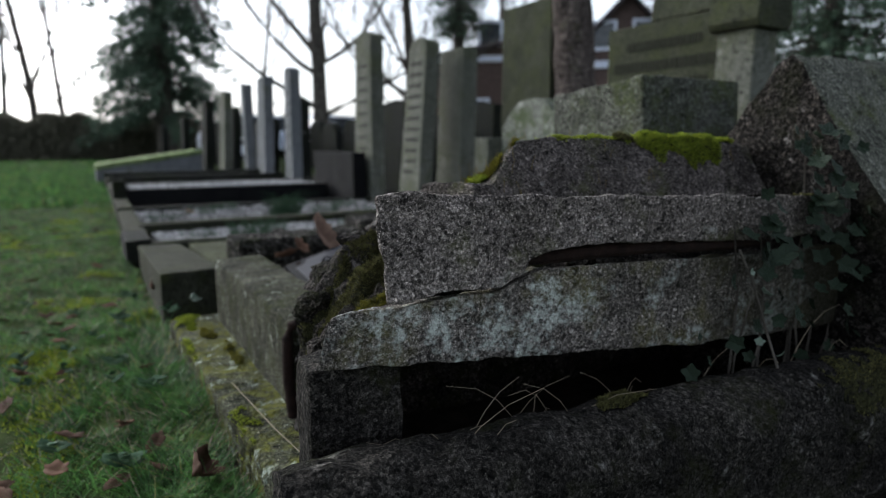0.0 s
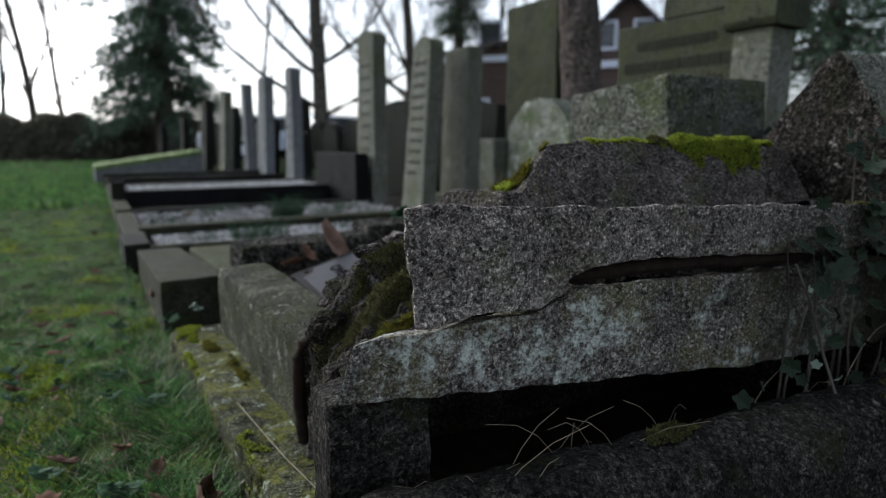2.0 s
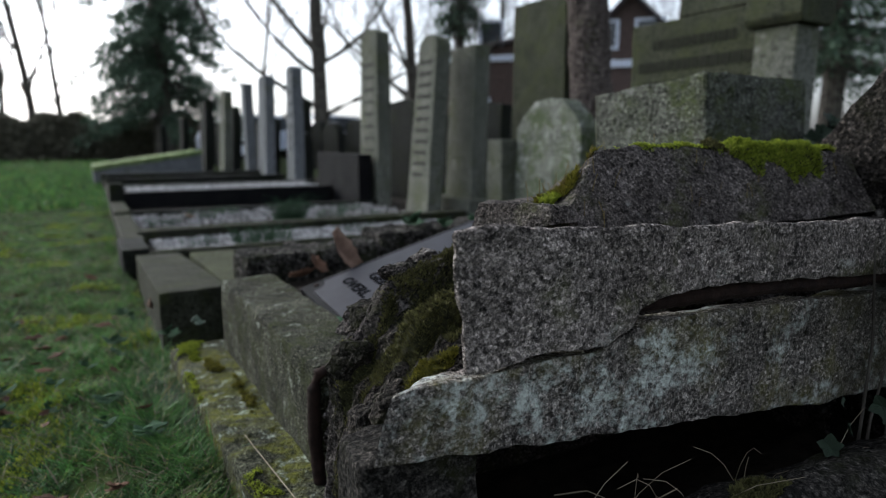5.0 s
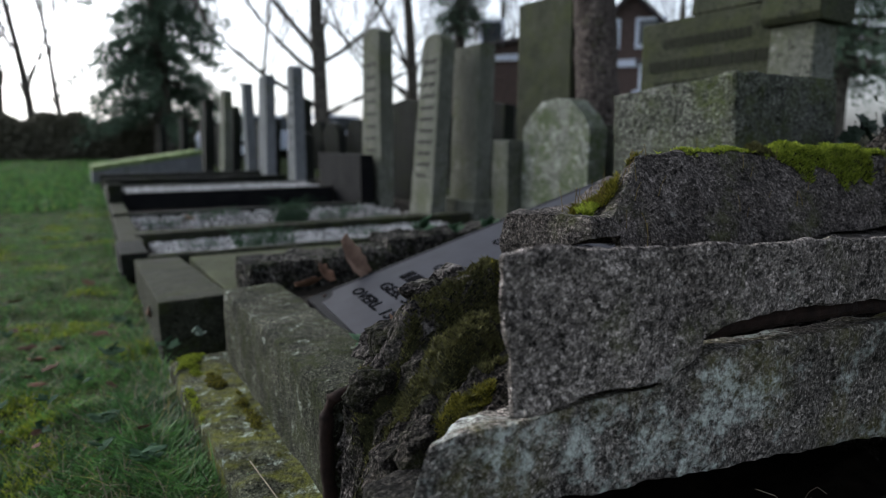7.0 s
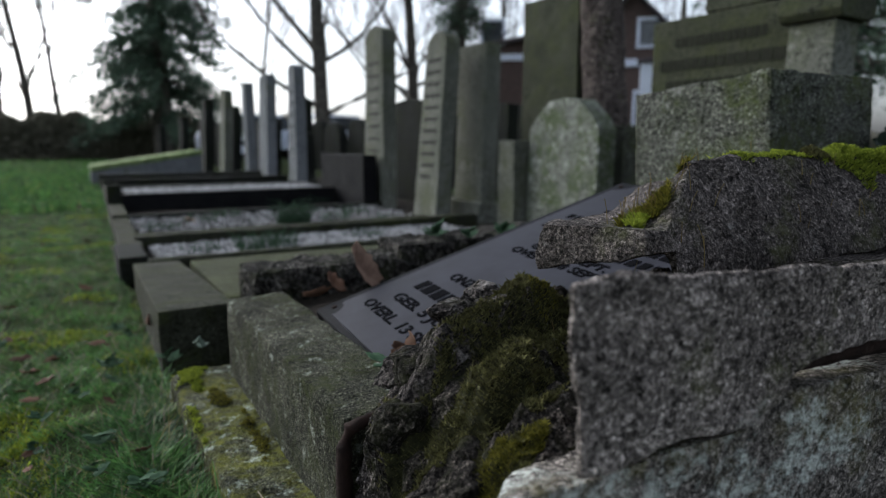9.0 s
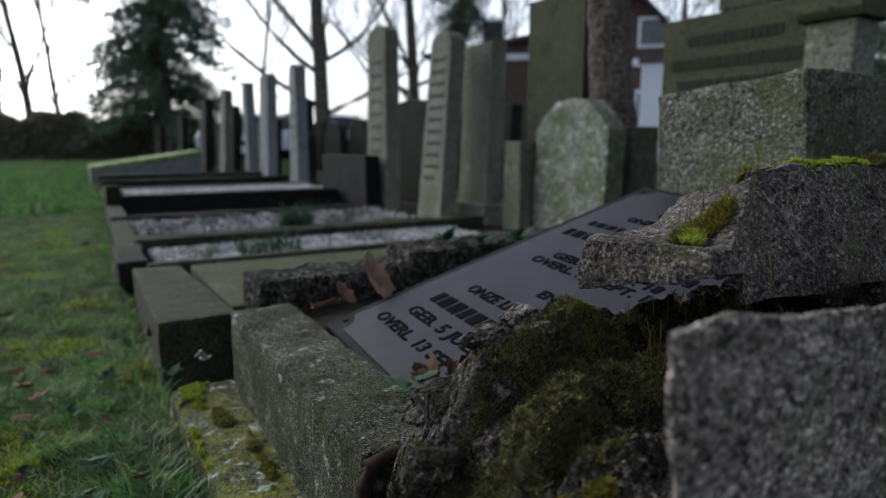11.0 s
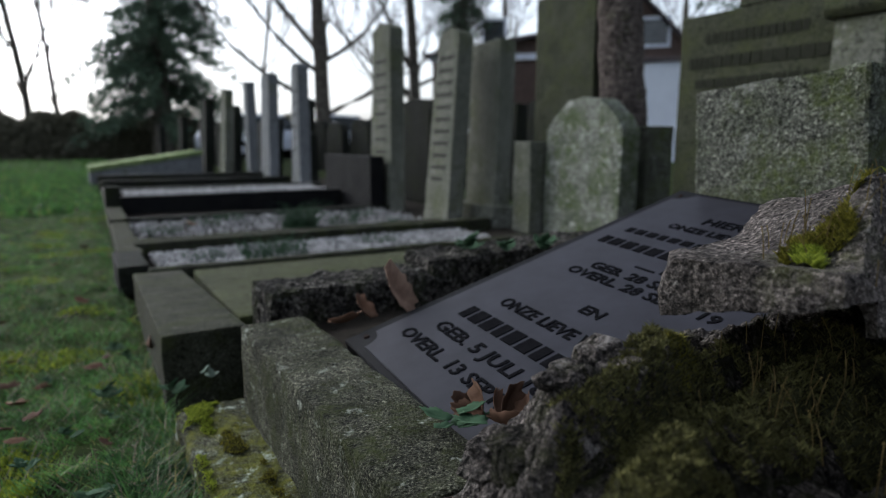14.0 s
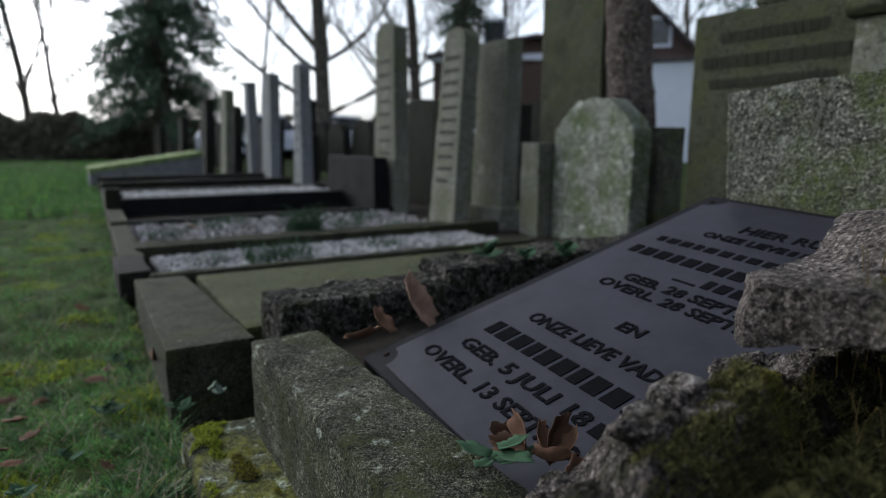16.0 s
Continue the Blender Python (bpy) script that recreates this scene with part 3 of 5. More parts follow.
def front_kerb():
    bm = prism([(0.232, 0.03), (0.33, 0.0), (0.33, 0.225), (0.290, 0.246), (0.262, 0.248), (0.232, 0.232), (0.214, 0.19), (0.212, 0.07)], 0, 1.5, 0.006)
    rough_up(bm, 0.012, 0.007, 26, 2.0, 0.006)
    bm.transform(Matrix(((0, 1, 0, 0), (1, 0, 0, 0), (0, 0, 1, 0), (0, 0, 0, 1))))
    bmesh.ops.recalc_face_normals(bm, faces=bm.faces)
    # the kerb's shade is in its concrete colour
    ob = solid("front_kerb", bm, M_SHADED)
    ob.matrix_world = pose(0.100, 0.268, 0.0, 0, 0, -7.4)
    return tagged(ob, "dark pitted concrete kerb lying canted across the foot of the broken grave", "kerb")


front_kerb()
beam_thing("stone_step", pose(0.195, 0.42, -0.05, 0, 0, 1.7), (0.20, 1.21, 0.168), M_STEP, "low stone step with yellow and white lichen beside the lawn", "step", 0.014, 0.005, 5.0, 0.01)
beam_thing("grave_kerb", pose(0.270, 0.955, 0.10), (0.117, 0.625, 0.172), M_KERB, "mossy rectangular concrete side kerb of the broken grave", "kerb", 0.013, 0.003, 8.0, 0.006)


# soil inside the grave and under the broken front
def soil(name, x0, x1, y0, y1, z, label, amp=0.02):
    n = 36
    verts = [(x0 + (x1 - x0) * i / n, y0 + (y1 - y0) * j / n, z + amp * noise.fractal(Vector((x0 + i * 0.12, y0 + j * 0.12, z)), 0.8, 2, 4)) for j in range(n + 1) for i in range(n + 1)]
    faces = [(j * (n + 1) + i, j * (n + 1) + i + 1, (j + 1) * (n + 1) + i + 1, (j + 1) * (n + 1) + i) for j in range(n) for i in range(n)]
    k = n + 1
    rim = [i for i in range(k)] + [j * k + n for j in range(1, k)] + [n * k + i for i in range(n - 1, -1, -1)] + [j * k for j in range(n - 1, 0, -1)]
    verts += [(verts[i][0], verts[i][1], -0.02) for i in rim]
    base = k * k
    faces += [(rim[i], base + i, base + (i + 1) % len(rim), rim[(i + 1) % len(rim)]) for i in range(len(rim))]
    return tagged(new(name, mesh_of(name, verts, faces, M_SOIL)), label, "soil", kind="stuff")


soil("soil", 0.2, 1.9, 0.50, 0.86, 0.115, "dark crumbly soil under the broken surround")
soil("soil", 0.38, 1.9, 0.88, 1.86, 0.225, "dark soil and rotted leaves around the tilted plate")
soil("soil", 0.28, 3.2, 2.9, 9.0, 0.045, "dark soil between the kerbs of the older graves")
soil("soil", 0.9, 3.4, 0.3, 2.95, 0.04, "dark soil around the headstones")


# ---------------------------------------------------------------- tilted plate
def letters(text, cap, width, m, parent, depth=0.0008):
    """A line of raised letters of a given cap height and width."""
    cu = bpy.data.curves.new("lettering", "FONT")
    cu.body, cu.size, cu.align_x, cu.align_y, cu.extrude, cu.resolution_u = text, cap / 0.70, "CENTER", "CENTER", depth, 2
    cu.offset = 0.0008
    tmp = bpy.data.objects.new("lettering", cu)
    me = bpy.data.meshes.new_from_object(tmp)
    bpy.data.objects.remove(tmp)
    bpy.data.curves.remove(cu)
    xs = [v.co.x for v in me.vertices]
    k = width / (max(xs) - min(xs))
    for v in me.vertices:
        v.co.x *= k
    me.materials.clear()
    me.materials.append(M_LETTER)
    ob = new("lettering", me)
    ob.parent = parent
    ob.matrix_local = m
    return tagged(ob, kind="stuff")


def bars(widths, height, gap, depth=0.0012):
    """Plain bars in a row for writing that is not to be read."""
    bm = bmesh.new()
    total = sum(widths) + gap * (len(widths) - 1)
    x = -total / 2
    for w in widths:
        bmesh.ops.create_cube(bm, size=1, matrix=Matrix.Translation((x + w / 2, 0, 0)) @ Matrix.Diagonal((w, height, depth * 2, 1)))
        x += w + gap
    return bm


def tilted_plate():
    up = Vector((0.748, -0.045, 0.216)).normalized()
    along = Vector((0, -1, -0.05))
    along = (along - up * along.dot(up)).normalized()
    normal = along.cross(up)
    if normal.z < 0:
        normal.negate()
    base = Vector((0.402, 1.424, 0.268))
    m = Matrix((along, up, normal)).transposed().to_4x4()
    m.translation = base
    t = thing("grave_plate", m, "dark polished grave plate with black inscription, sunk at a tilt", "grave plate")
    W, H = 0.505, 0.782

    def rounded(x0, x1, y0, y1, z0, z1, notch, bevel):
        pts = []
        for cx, cy, a0 in ((x0, y0, 0), (x1, y0, 90), (x1, y1, 180), (x0, y1, 270)):
            if notch:
                pts += [(cx + notch * math.cos(radians(a0 + 90 - k)), cy + notch * math.sin(radians(a0 + 90 - k))) for k in (0, 22, 45, 68, 90)]
            else:
                pts.append((cx, cy))
        bm = bmesh.new()
        a = [bm.verts.new((x, y, z0)) for x, y in pts]
        b = [bm.verts.new((x, y, z1)) for x, y in pts]
        bm.faces.new(a[::-1]), bm.faces.new(b)
        for i in range(len(a)):
            bm.faces.new((a[i], a[(i + 1) % len(a)], b[(i + 1) % len(a)], b[i]))
        bmesh.ops.recalc_face_normals(bm, faces=bm.faces)
        if bevel:
            bmesh.ops.bevel(bm, geom=[e for e in bm.edges if abs(e.verts[0].co.z - e.verts[1].co.z) < 1e-6], offset=bevel, segments=2, affect="EDGES")
        return bm

    part("border", rounded(0, W, 0, H, -0.03, 0.0, 0, 0.002), M_PLATE_EDGE, t, "black bevelled border")
    part("face", rounded(0.024, W - 0.016, 0.014, H - 0.020, 0.0005, 0.004, 0.034, 0.0008), M_PLATE, t, "grey polished face with notched corners")
    for x, y in ((0.024, 0.030), (W - 0.024, 0.030), (0.024, H - 0.028), (W - 0.024, H - 0.028)):
        bm = bmesh.new()
        bmesh.ops.create_cone(bm, segments=10, radius1=0.006, radius2=0.004, depth=0.004, cap_ends=True, matrix=Matrix.Translation((x, y, 0.001)))
        part("screw", bm, M_RUST, t, "small dark screw")
    c = W / 2 + 0.004
    for s, text, cap, width in ((0.655, "HIER RUST", 0.026, 0.185), (0.418, "GEB. 28 SEPT. 18", 0.022, 0.255), (0.386, "OVERL. 28 SEPT. 19", 0.022, 0.30), (0.302, "EN", 0.022, 0.042),
                                (0.241, "ONZE LIEVE VADER", 0.024, 0.29)):
        letters(text, cap, width, pose(c, s, 0.0045), t)
    letters("ONZE LIEVE", 0.019, 0.15, pose(c - 0.06, 0.612, 0.0045), t)
    letters("GEB. 5 JULI 18", 0.024, 0.27, pose(c - 0.03, 0.131, 0.0045), t)
    letters("OVERL. 13 SEPT. 19", 0.024, 0.33, pose(c - 0.028, 0.083, 0.0045), t)
    def word(n, w):
        """Bars the size of the letters of one word."""
        return tuple(w / n * (0.86 if k % 3 else 0.62) for k in range(n))

    for x, s, widths, height in ((c + 0.08, 0.612, word(6, 0.10), 0.017), (c, 0.562, word(15, 0.34), 0.018), (c, 0.508, word(14, 0.38), 0.027), (c + 0.07, 0.462, word(7, 0.15), 0.025), (c, 0.184, word(11, 0.33), 0.032),
                                 (c + 0.135, 0.131, (0.04,), 0.022), (c + 0.165, 0.083, (0.04,), 0.022)):
        ob = tagged(part("line_of_writing", bars(widths, height, 0.008, 0.0008), M_LETTER, t), kind="stuff")
        ob.matrix_local = pose(x, s, 0.0045)
    ob = part("rule", bars((0.04,), 0.004, 0, 0.0008), M_LETTER, t)
    ob.matrix_local = pose(c - 0.04, 0.450, 0.0045)
    return t


tilted_plate()

# porous kerb pieces behind the plate
beam_thing("porous_kerb", pose(0.345, 1.66, 0.08), (0.38, 0.14, 0.222), M_POROUS, "crumbling porous concrete kerb piece at the head of the plate", "kerb", 0.014, 0.010, 3.0, 0.015)
beam_thing("porous_kerb", pose(0.705, 1.66, 0.08, 0, -1, -3), (0.75, 0.15, 0.252), M_POROUS, "taller crumbling porous concrete block behind the plate", "kerb", 0.016, 0.012, 9.0, 0.018)

# neighbouring grave: side kerb, cover slab
beam_thing("slab_kerb", pose(0.165, 1.80, -0.02, -4.7, 0, -1.5), (0.168, 1.18, 0.222), M_SLATE, "dark flat kerb stone of the neighbouring grave", "kerb", 0.03, 0.002, 4.0, 0.006)
beam_thing("cover_slab", pose(0.345, 1.93, -0.02, -4.4, 0, -3), (1.55, 1.0, 0.205), M_GREEN, "algae green flat cover slab of the neighbouring grave", "grave slab", 0.04, 0.003, 6.0, 0.008)
beam_thing("corner_post", pose(0.150, 3.05, -0.02), (0.11, 0.38, 0.142), M_DARKSTONE, "small dark corner block of a grave kerb", "corner post", 0.03, 0.003, 1.0, 0.008)
for y, z, d, x1, mt in ((2.98, 0.115, 0.06, 2.0, M_SLATE), (3.60, 0.125, 0.08, 2.2, M_SLATE), (3.86, 0.10, 0.08, 2.2, M_SLATE), (4.95, 0.085, 0.10, 2.3, M_DARKSTONE), (5.55, 0.18, 0.12, 2.0, M_BLACK), (6.28, 0.19, 0.14, 2.1, M_DARKSTONE), (7.3, 0.20, 0.14, 2.1, M_DARKSTONE), (8.4, 0.2, 0.14, 2.2, M_DARKSTONE)):
    beam_thing("cross_kerb", pose(0.25, y, -0.02, 0, 0, -1.5), (x1 - 0.25, d, z + 0.02), mt, "dark weathered kerb between old graves", "kerb", 0.05, 0.004, y, 0.01, "grave kerbs")
for y, y1, z in ((3.44, 4.6, 0.11), (4.7, 5.5, 0.12), (5.6, 7.2, 0.15), (7.2, 9.5, 0.14)):
    beam_thing("edge_kerb", pose(0.165 + 0.02 * (y - 3), y, -0.02, 0, 0, -1.1), (0.10, y1 - y, z + 0.02), M_SLATE, "worn kerb edging along the lawn", "kerb", 0.05, 0.004, y * 2, 0.01, "lawn edge kerbs")
beam_thing("corner_post", pose(0.215, 5.50, -0.02), (0.095, 0.13, 0.28), M_DARKSTONE, "dark square kerb post beside the lawn", "corner post", 0.03, 0.003, 2.0, 0.01)


def pebbles(x0, x1, y0, y1, z, count, seed):
    """Loose gravel: small uneven stones."""
    rng = np.random.default_rng(seed)
    base = np.array([(1, 0, 0), (-1, 0, 0), (0, 1, 0), (0, -1, 0), (0, 0, 1), (0, 0, -1)], float)
    tri = np.array([(0, 2, 4), (2, 1, 4), (1, 3, 4), (3, 0, 4), (2, 0, 5), (1, 2, 5), (3, 1, 5), (0, 3, 5)])
    p = np.stack([rng.uniform(x0, x1, count), rng.uniform(y0, y1, count), z + rng.uniform(-0.004, 0.008, count)], 1)
    s = rng.uniform(0.006, 0.016, (count, 1, 3))
    v = p[:, None, :] + base[None] * s + rng.normal(0, 0.002, (count, 6, 3))
    f = (np.arange(count)[:, None, None] * 6 + tri[None]).reshape(-1, 3)
    return tagged(new("gravel", mesh_of("gravel", v.reshape(-1, 3), f, M_GRAVEL)), "pale loose gravel filling a grave bed", "gravel", kind="stuff")


pebbles(0.30, 1.95, 3.05, 3.58, 0.074, 3000, 1)
pebbles(0.30, 2.1, 3.69, 3.85, 0.066, 500, 2)
pebbles(0.30, 2.1, 3.96, 4.93, 0.058, 1500, 3)
pebbles(0.36, 1.95, 5.68, 6.27, 0.168, 3600, 4)

# ---------------------------------------------------------------- headstones
def outline(kind, w, h, top):
    """Half-open outline of a headstone in (y, z); w at the base, top at the head."""
    a, b = w / 2, top / 2
    if kind == "arch":
        s = h * 0.80
        pts = [(-a, 0), (-b, s)]
        pts += [(-b * 0.80, s + (h - s) * 0.42), (-b * 0.42, h * 0.985), (0, h), (b * 0.42, h * 0.985), (b * 0.80, s + (h - s) * 0.42)]
        return pts + [(b, s), (a, 0)]
    if kind == "round":
        r = b
        return [(-a, 0)] + [(-r * math.cos(radians(k)), h - 0.6 * r + 0.6 * r * math.sin(radians(k))) for k in range(0, 181, 18)] + [(a, 0)]
    if kind == "gable":
        return [(-a, 0), (-b, h * 0.965), (0, h), (b, h * 0.965), (a, 0)]
    return [(-a, 0), (-b, h), (b, h), (a, 0)]


def headstone(x, y, kind, w, top, h, thick, material, label, lean=(0, 0, 0), lines=(), plinth=None, amp=0.004, frame_in=0.0):
    """A standing stone whose inscribed side looks towards the lawn."""
    t = thing("headstone", pose(x, y, -0.03, *lean), label, "headstone", "headstones")
    bm = prism([(p, q) for p, q in outline(kind, w, h + 0.03, top)], 0, thick, 0.008)
    bm.transform(Matrix.Rotation(radians(-90), 4, "Z"))
    bmesh.ops.recalc_face_normals(bm, faces=bm.faces)
    part("slab", rough_up(bm, 0.07, amp, 9, x + y), material, t)
    if plinth:
        a, b, c = plinth
        part("plinth", rough_up(block(-0.06, thick + 0.06, -a / 2, a / 2, 0, c, 0.01), 0.08, 0.004, 10, y), material, t)
    if frame_in:
        part("sunk_panel", block(-0.006, 0.003, -w / 2 + frame_in, w / 2 - frame_in, 0.1, h - frame_in, 0.002), M_DARKSTONE, t, "darker sunk panel")
    for z, widths, size in lines:
        bm = bars(widths, size, size * 0.5, 0.0015)
        bm.transform(Matrix.Translation((-0.001, 0, z + 0.03)) @ Matrix.Rotation(radians(-90), 4, "Z") @ Matrix.Rotation(radians(90), 4, "X"))
        part("line_of_writing", bm, M_INSCRIPTION, t)
    return t


def rows_of(z0, z1, n, w, size, seed):
    rng = random.Random(seed)
    return [(z1 - (z1 - z0) * k / (n - 1), tuple(w * f for f in rng.choice([(0.35, 0.45), (0.9,), (0.25, 0.3, 0.25), (0.4, 0.4)])), size) for k in range(n)]


headstone(2.17, 5.06, "gable", 0.40, 0.32, 1.50, 0.12, M_SANDSTONE, "tall narrow grey sandstone stele with worn lettering", (0, 1, 0), rows_of(0.5, 1.2, 8, 0.24, 0.022, 1))
headstone(2.00, 3.90, "round", 0.31, 0.25, 1.28, 0.11, M_SANDSTONE, "pale sandstone stele leaning back with worn lettering", (0, 5, 0), rows_of(0.35, 1.1, 11, 0.2, 0.024, 2))
headstone(2.28, 3.80, "flat", 0.34, 0.31, 1.20, 0.12, M_SANDSTONE, "plain weathered sandstone headstone streaked with algae", (0, 2, 0), (), (0.46, 0.2, 0.22))
headstone(2.28, 3.36, "flat", 0.17, 0.16, 0.585, 0.12, M_SANDSTONE, "short green stained stone post beside a headstone", (0, 0, 0))
headstone(2.36, 2.97, "arch", 0.57, 0.57, 0.815, 0.13, M_PALE, "pale rounded headstone with algae and flaking surface", (0, 1, 0))
headstone(3.05, 3.90, "flat", 0.60, 0.60, 1.60, 0.16, M_OLIVE, "tall dark olive slab headstone seen against the sky", (0, 0, 0))
headstone(2.62, 5.30, "gable", 0.68, 0.66, 0.95, 0.14, M_DARKSTONE, "dark headstone with a raised frame round its panel", (0, 0, 0), (), None, 0.003, 0.07)
headstone(2.02, 5.42, "flat", 1.0, 1.0, 0.47, 0.12, M_BLACK, "low broad black headstone at the end of a gravel bed", (0, 0, 0))
headstone(2.58, 2.83, "flat", 0.24, 0.24, 0.665, 0.2, M_GRANITO, "short plain stone stub beside a tree trunk", (0, 0, 0))
headstone(2.08, 7.0, "round", 0.30, 0.22, 1.39, 0.12, M_BLUESTONE, "tall slim grey stele with a rounded head", (0, 1, 0), rows_of(0.5, 1.1, 6, 0.15, 0.022, 3))
headstone(2.08, 8.25, "flat", 0.40, 0.36, 1.39, 0.12, M_BLUESTONE, "pale blue-grey upright stone catching the light", (0, 2, 0))
headstone(2.06, 9.0, "flat", 0.22, 0.2, 1.35, 0.12, M_BLUESTONE, "slim pale blue-grey upright stone", (0, 0, 0))
headstone(2.05, 10.7, "flat", 0.4, 0.36, 1.38, 0.12, M_SANDSTONE, "grey upright stone with a slight lean", (3, 3, 0))


def family_tomb():
    t = thing("family_tomb", pose(2.5, 2.08, -0.03), "large olive stone family monument with capped pillar and dark inscription", "tomb")
    wall = block(0, 0.22, -0.30, 0.40, 0, 1.17, 0.01)
    part("wall", rough_up(wall, 0.06, 0.003, 8, 1.0), M_OLIVE, t)
    part("pillar", rough_up(block(-0.06, 0.10, -0.48, -0.302, 0, 1.05, 0.01), 0.06, 0.003, 8, 2.0), M_SANDSTONE, t, "grey end pillar with a dark stain")
    part("cap", rough_up(prism([(-0.08, 1.05), (0.12, 1.05), (0.15, 1.08), (0.13, 1.20), (-0.08, 1.20), (-0.10, 1.08)], -0.51, -0.275, 0.008), 0.06, 0.003, 8, 3.0), M_OLIVE, t)
    part("coping", rough_up(prism([(-0.004, 1.17), (0.224, 1.17), (0.2, 1.34), (0.02, 1.34)], -0.25, 0.12, 0.01), 0.06, 0.003, 8, 4.0), M_OLIVE, t)
    for z, widths, size in ((1.03, (0.10, 0.13, 0.13), 0.045), (0.93, (0.10, 0.19, 0.24), 0.05), (0.84, (0.22, 0.26), 0.04), (0.66, (0.11,), 0.035), (0.58, (0.14,), 0.035), (0.50, (0.16,), 0.035)):
        bm = bars([w / 5 for w in widths for k in range(5)], size, 0.006, 0.0015)
        bm.transform(Matrix.Translation((-0.002, 0.04, z + 0.03)) @ Matrix.Rotation(radians(-90), 4, "Z") @ Matrix.Rotation(radians(90), 4, "X"))
        tagged(part("line_of_writing", bm, M_CARVED, t), kind="stuff")
    return t


family_tomb()
beam_thing("granite_block", pose(1.167, 0.989, 0.0, -4.5, 0, -3), (0.345, 0.345, 0.718), M_GRANITO, "speckled square granite pedestal with green algae", "pedestal", 0.03, 0.004, 3.0, 0.008)


def sloping_ledger():
    t = thing("sloping_ledger", pose(0.20, 9.5, -0.02), "long pale ledger slab propped at a slope with a mossy top", "grave slab")
    part("slab", rough_up(prism([(0, 0.03), (1.36, 0.03), (1.36, 0.42), (0, 0.22)], 0, 0.9, 0.01), 0.1, 0.005, 6, 1.0), M_BLUESTONE, t)
    part("moss_cover", rough_up(prism([(-0.01, 0.215), (1.37, 0.418), (1.37, 0.475), (-0.01, 0.275)], -0.02, 0.92, 0.008), 0.06, 0.008, 14, 2.0), M_COVERMOSS, t, "green moss layer")
    part("footing", block(0.02, 1.34, 0.05, 0.85, 0, 0.04, 0.01), M_DARKSTONE, t)
    return t


sloping_ledger()

# ---------------------------------------------------------------- trees and distance
def tree(x, y, height, girth, label, seed, levels=4, lean=0.0, first=0.3, spread=0.75, kids=(3, 4), arms=False):
    """A bare winter tree: a tapered trunk with limbs that fork into twigs."""
    rng = random.Random(seed)
    t = thing("bare_tree", pose(x, y, -0.02), label, "tree", "bare trees")
    trunk, verts, faces = [], [], []

    def limb(pts, rad, sides):
        start = len(verts)
        for i, p in enumerate(pts):
            d = (pts[min(i + 1, len(pts) - 1)] - pts[max(i - 1, 0)]).normalized()
            u = d.orthogonal().normalized()
            w = d.cross(u)
            for k in range(sides):
                a = 2 * math.pi * k / sides
                verts.append(p + (u * math.cos(a) + w * math.sin(a)) * rad[i])
        for i in range(len(pts) - 1):
            for k in range(sides):
                a, b = start + i * sides + k, start + i * sides + (k + 1) % sides
                faces.append((a, b, b + sides, a + sides))

    def grow(p, d, length, r, level):
        pts, rad = [p.copy()], [r]
        n = 8 if level == 0 else (7 if level == 1 else (5 if level < 3 else 3))
        q = p.copy()
        for k in range(n):
            d = (d + Vector((rng.uniform(-1, 1), rng.uniform(-1, 1), rng.uniform(-0.2, 0.8))) * (0.05 if level == 0 else 0.26)).normalized()
            q = q + d * length / n
            pts.append(q.copy())
            rad.append(max(0.004, r * (1 - (0.65 if level else 0.6) * (k + 1) / n)))
        if level == 0:
            trunk.append(tube(pts, rad, 10))
        else:
            limb(pts, rad, 5 if level < 2 else 3)
        if level >= levels:
            return
        if level == 0 and arms:               # low limbs that sweep out and up across the view
            for side, f, reach in ((-1, 0.15, 0.62), (1, 0.13, 0.40), (-1, 0.24, 0.5), (1, 0.27, 0.5)):
                i = min(n - 1, int(f * n))
                grow(pts[i].lerp(pts[i + 1], f * n - i), Vector((side * 0.80, -side * 0.28 + rng.uniform(-0.2, 0.2), 0.42)).normalized(), height * reach, r * 0.34, 1)
        for k in range(rng.randint(*kids) + (3 if level == 0 else 0)):
            f = first + (1 - first) * ((k + rng.random()) / (kids[1] + 3)) ** 1.5 if level == 0 else rng.uniform(0.25, 1.0)
            i = min(n - 1, int(f * n))
            at_limb = pts[i].lerp(pts[i + 1], f * n - i)
            out = Vector((rng.uniform(-1, 1), rng.uniform(-1, 1), 0)).normalized()
            grow(at_limb, (d * (1 - spread * 0.6) + out * spread + Vector((0, 0, 0.35))).normalized(), length * rng.uniform(0.40, 0.58), max(0.006, rad[i] * rng.uniform(0.28, 0.48)), level + 1)

    grow(Vector((0, 0, 0)), Vector((lean, 0, 1)).normalized(), height, girth, 0)
    part("trunk", join(*trunk), M_BARK, t)
    ob = new("crown", mesh_of("crown", verts, faces, M_BARK))
    ob.parent = t
    tagged(ob, "leafless limbs and twigs", kind="stuff")
    return t


def needles(count, place, size, seed):
    """Small drooping sprays as crossed leaflets; place(rng) gives a point."""
    rng = np.random.default_rng(seed)
    p = place(rng, count)
    a = rng.normal(0, 1, (count, 3))
    a /= np.linalg.norm(a, axis=1)[:, None]
    b = np.cross(a, rng.normal(0, 1, (count, 3)))
    b /= np.linalg.norm(b, axis=1)[:, None]
    s = size * rng.uniform(0.5, 1.4, (count, 1))
    v = np.stack([p - a * s, p + b * s * 0.28, p + a * s, p - b * s * 0.28], 1).reshape(-1, 3)
    f = np.arange(count * 4).reshape(-1, 4)
    return v, f


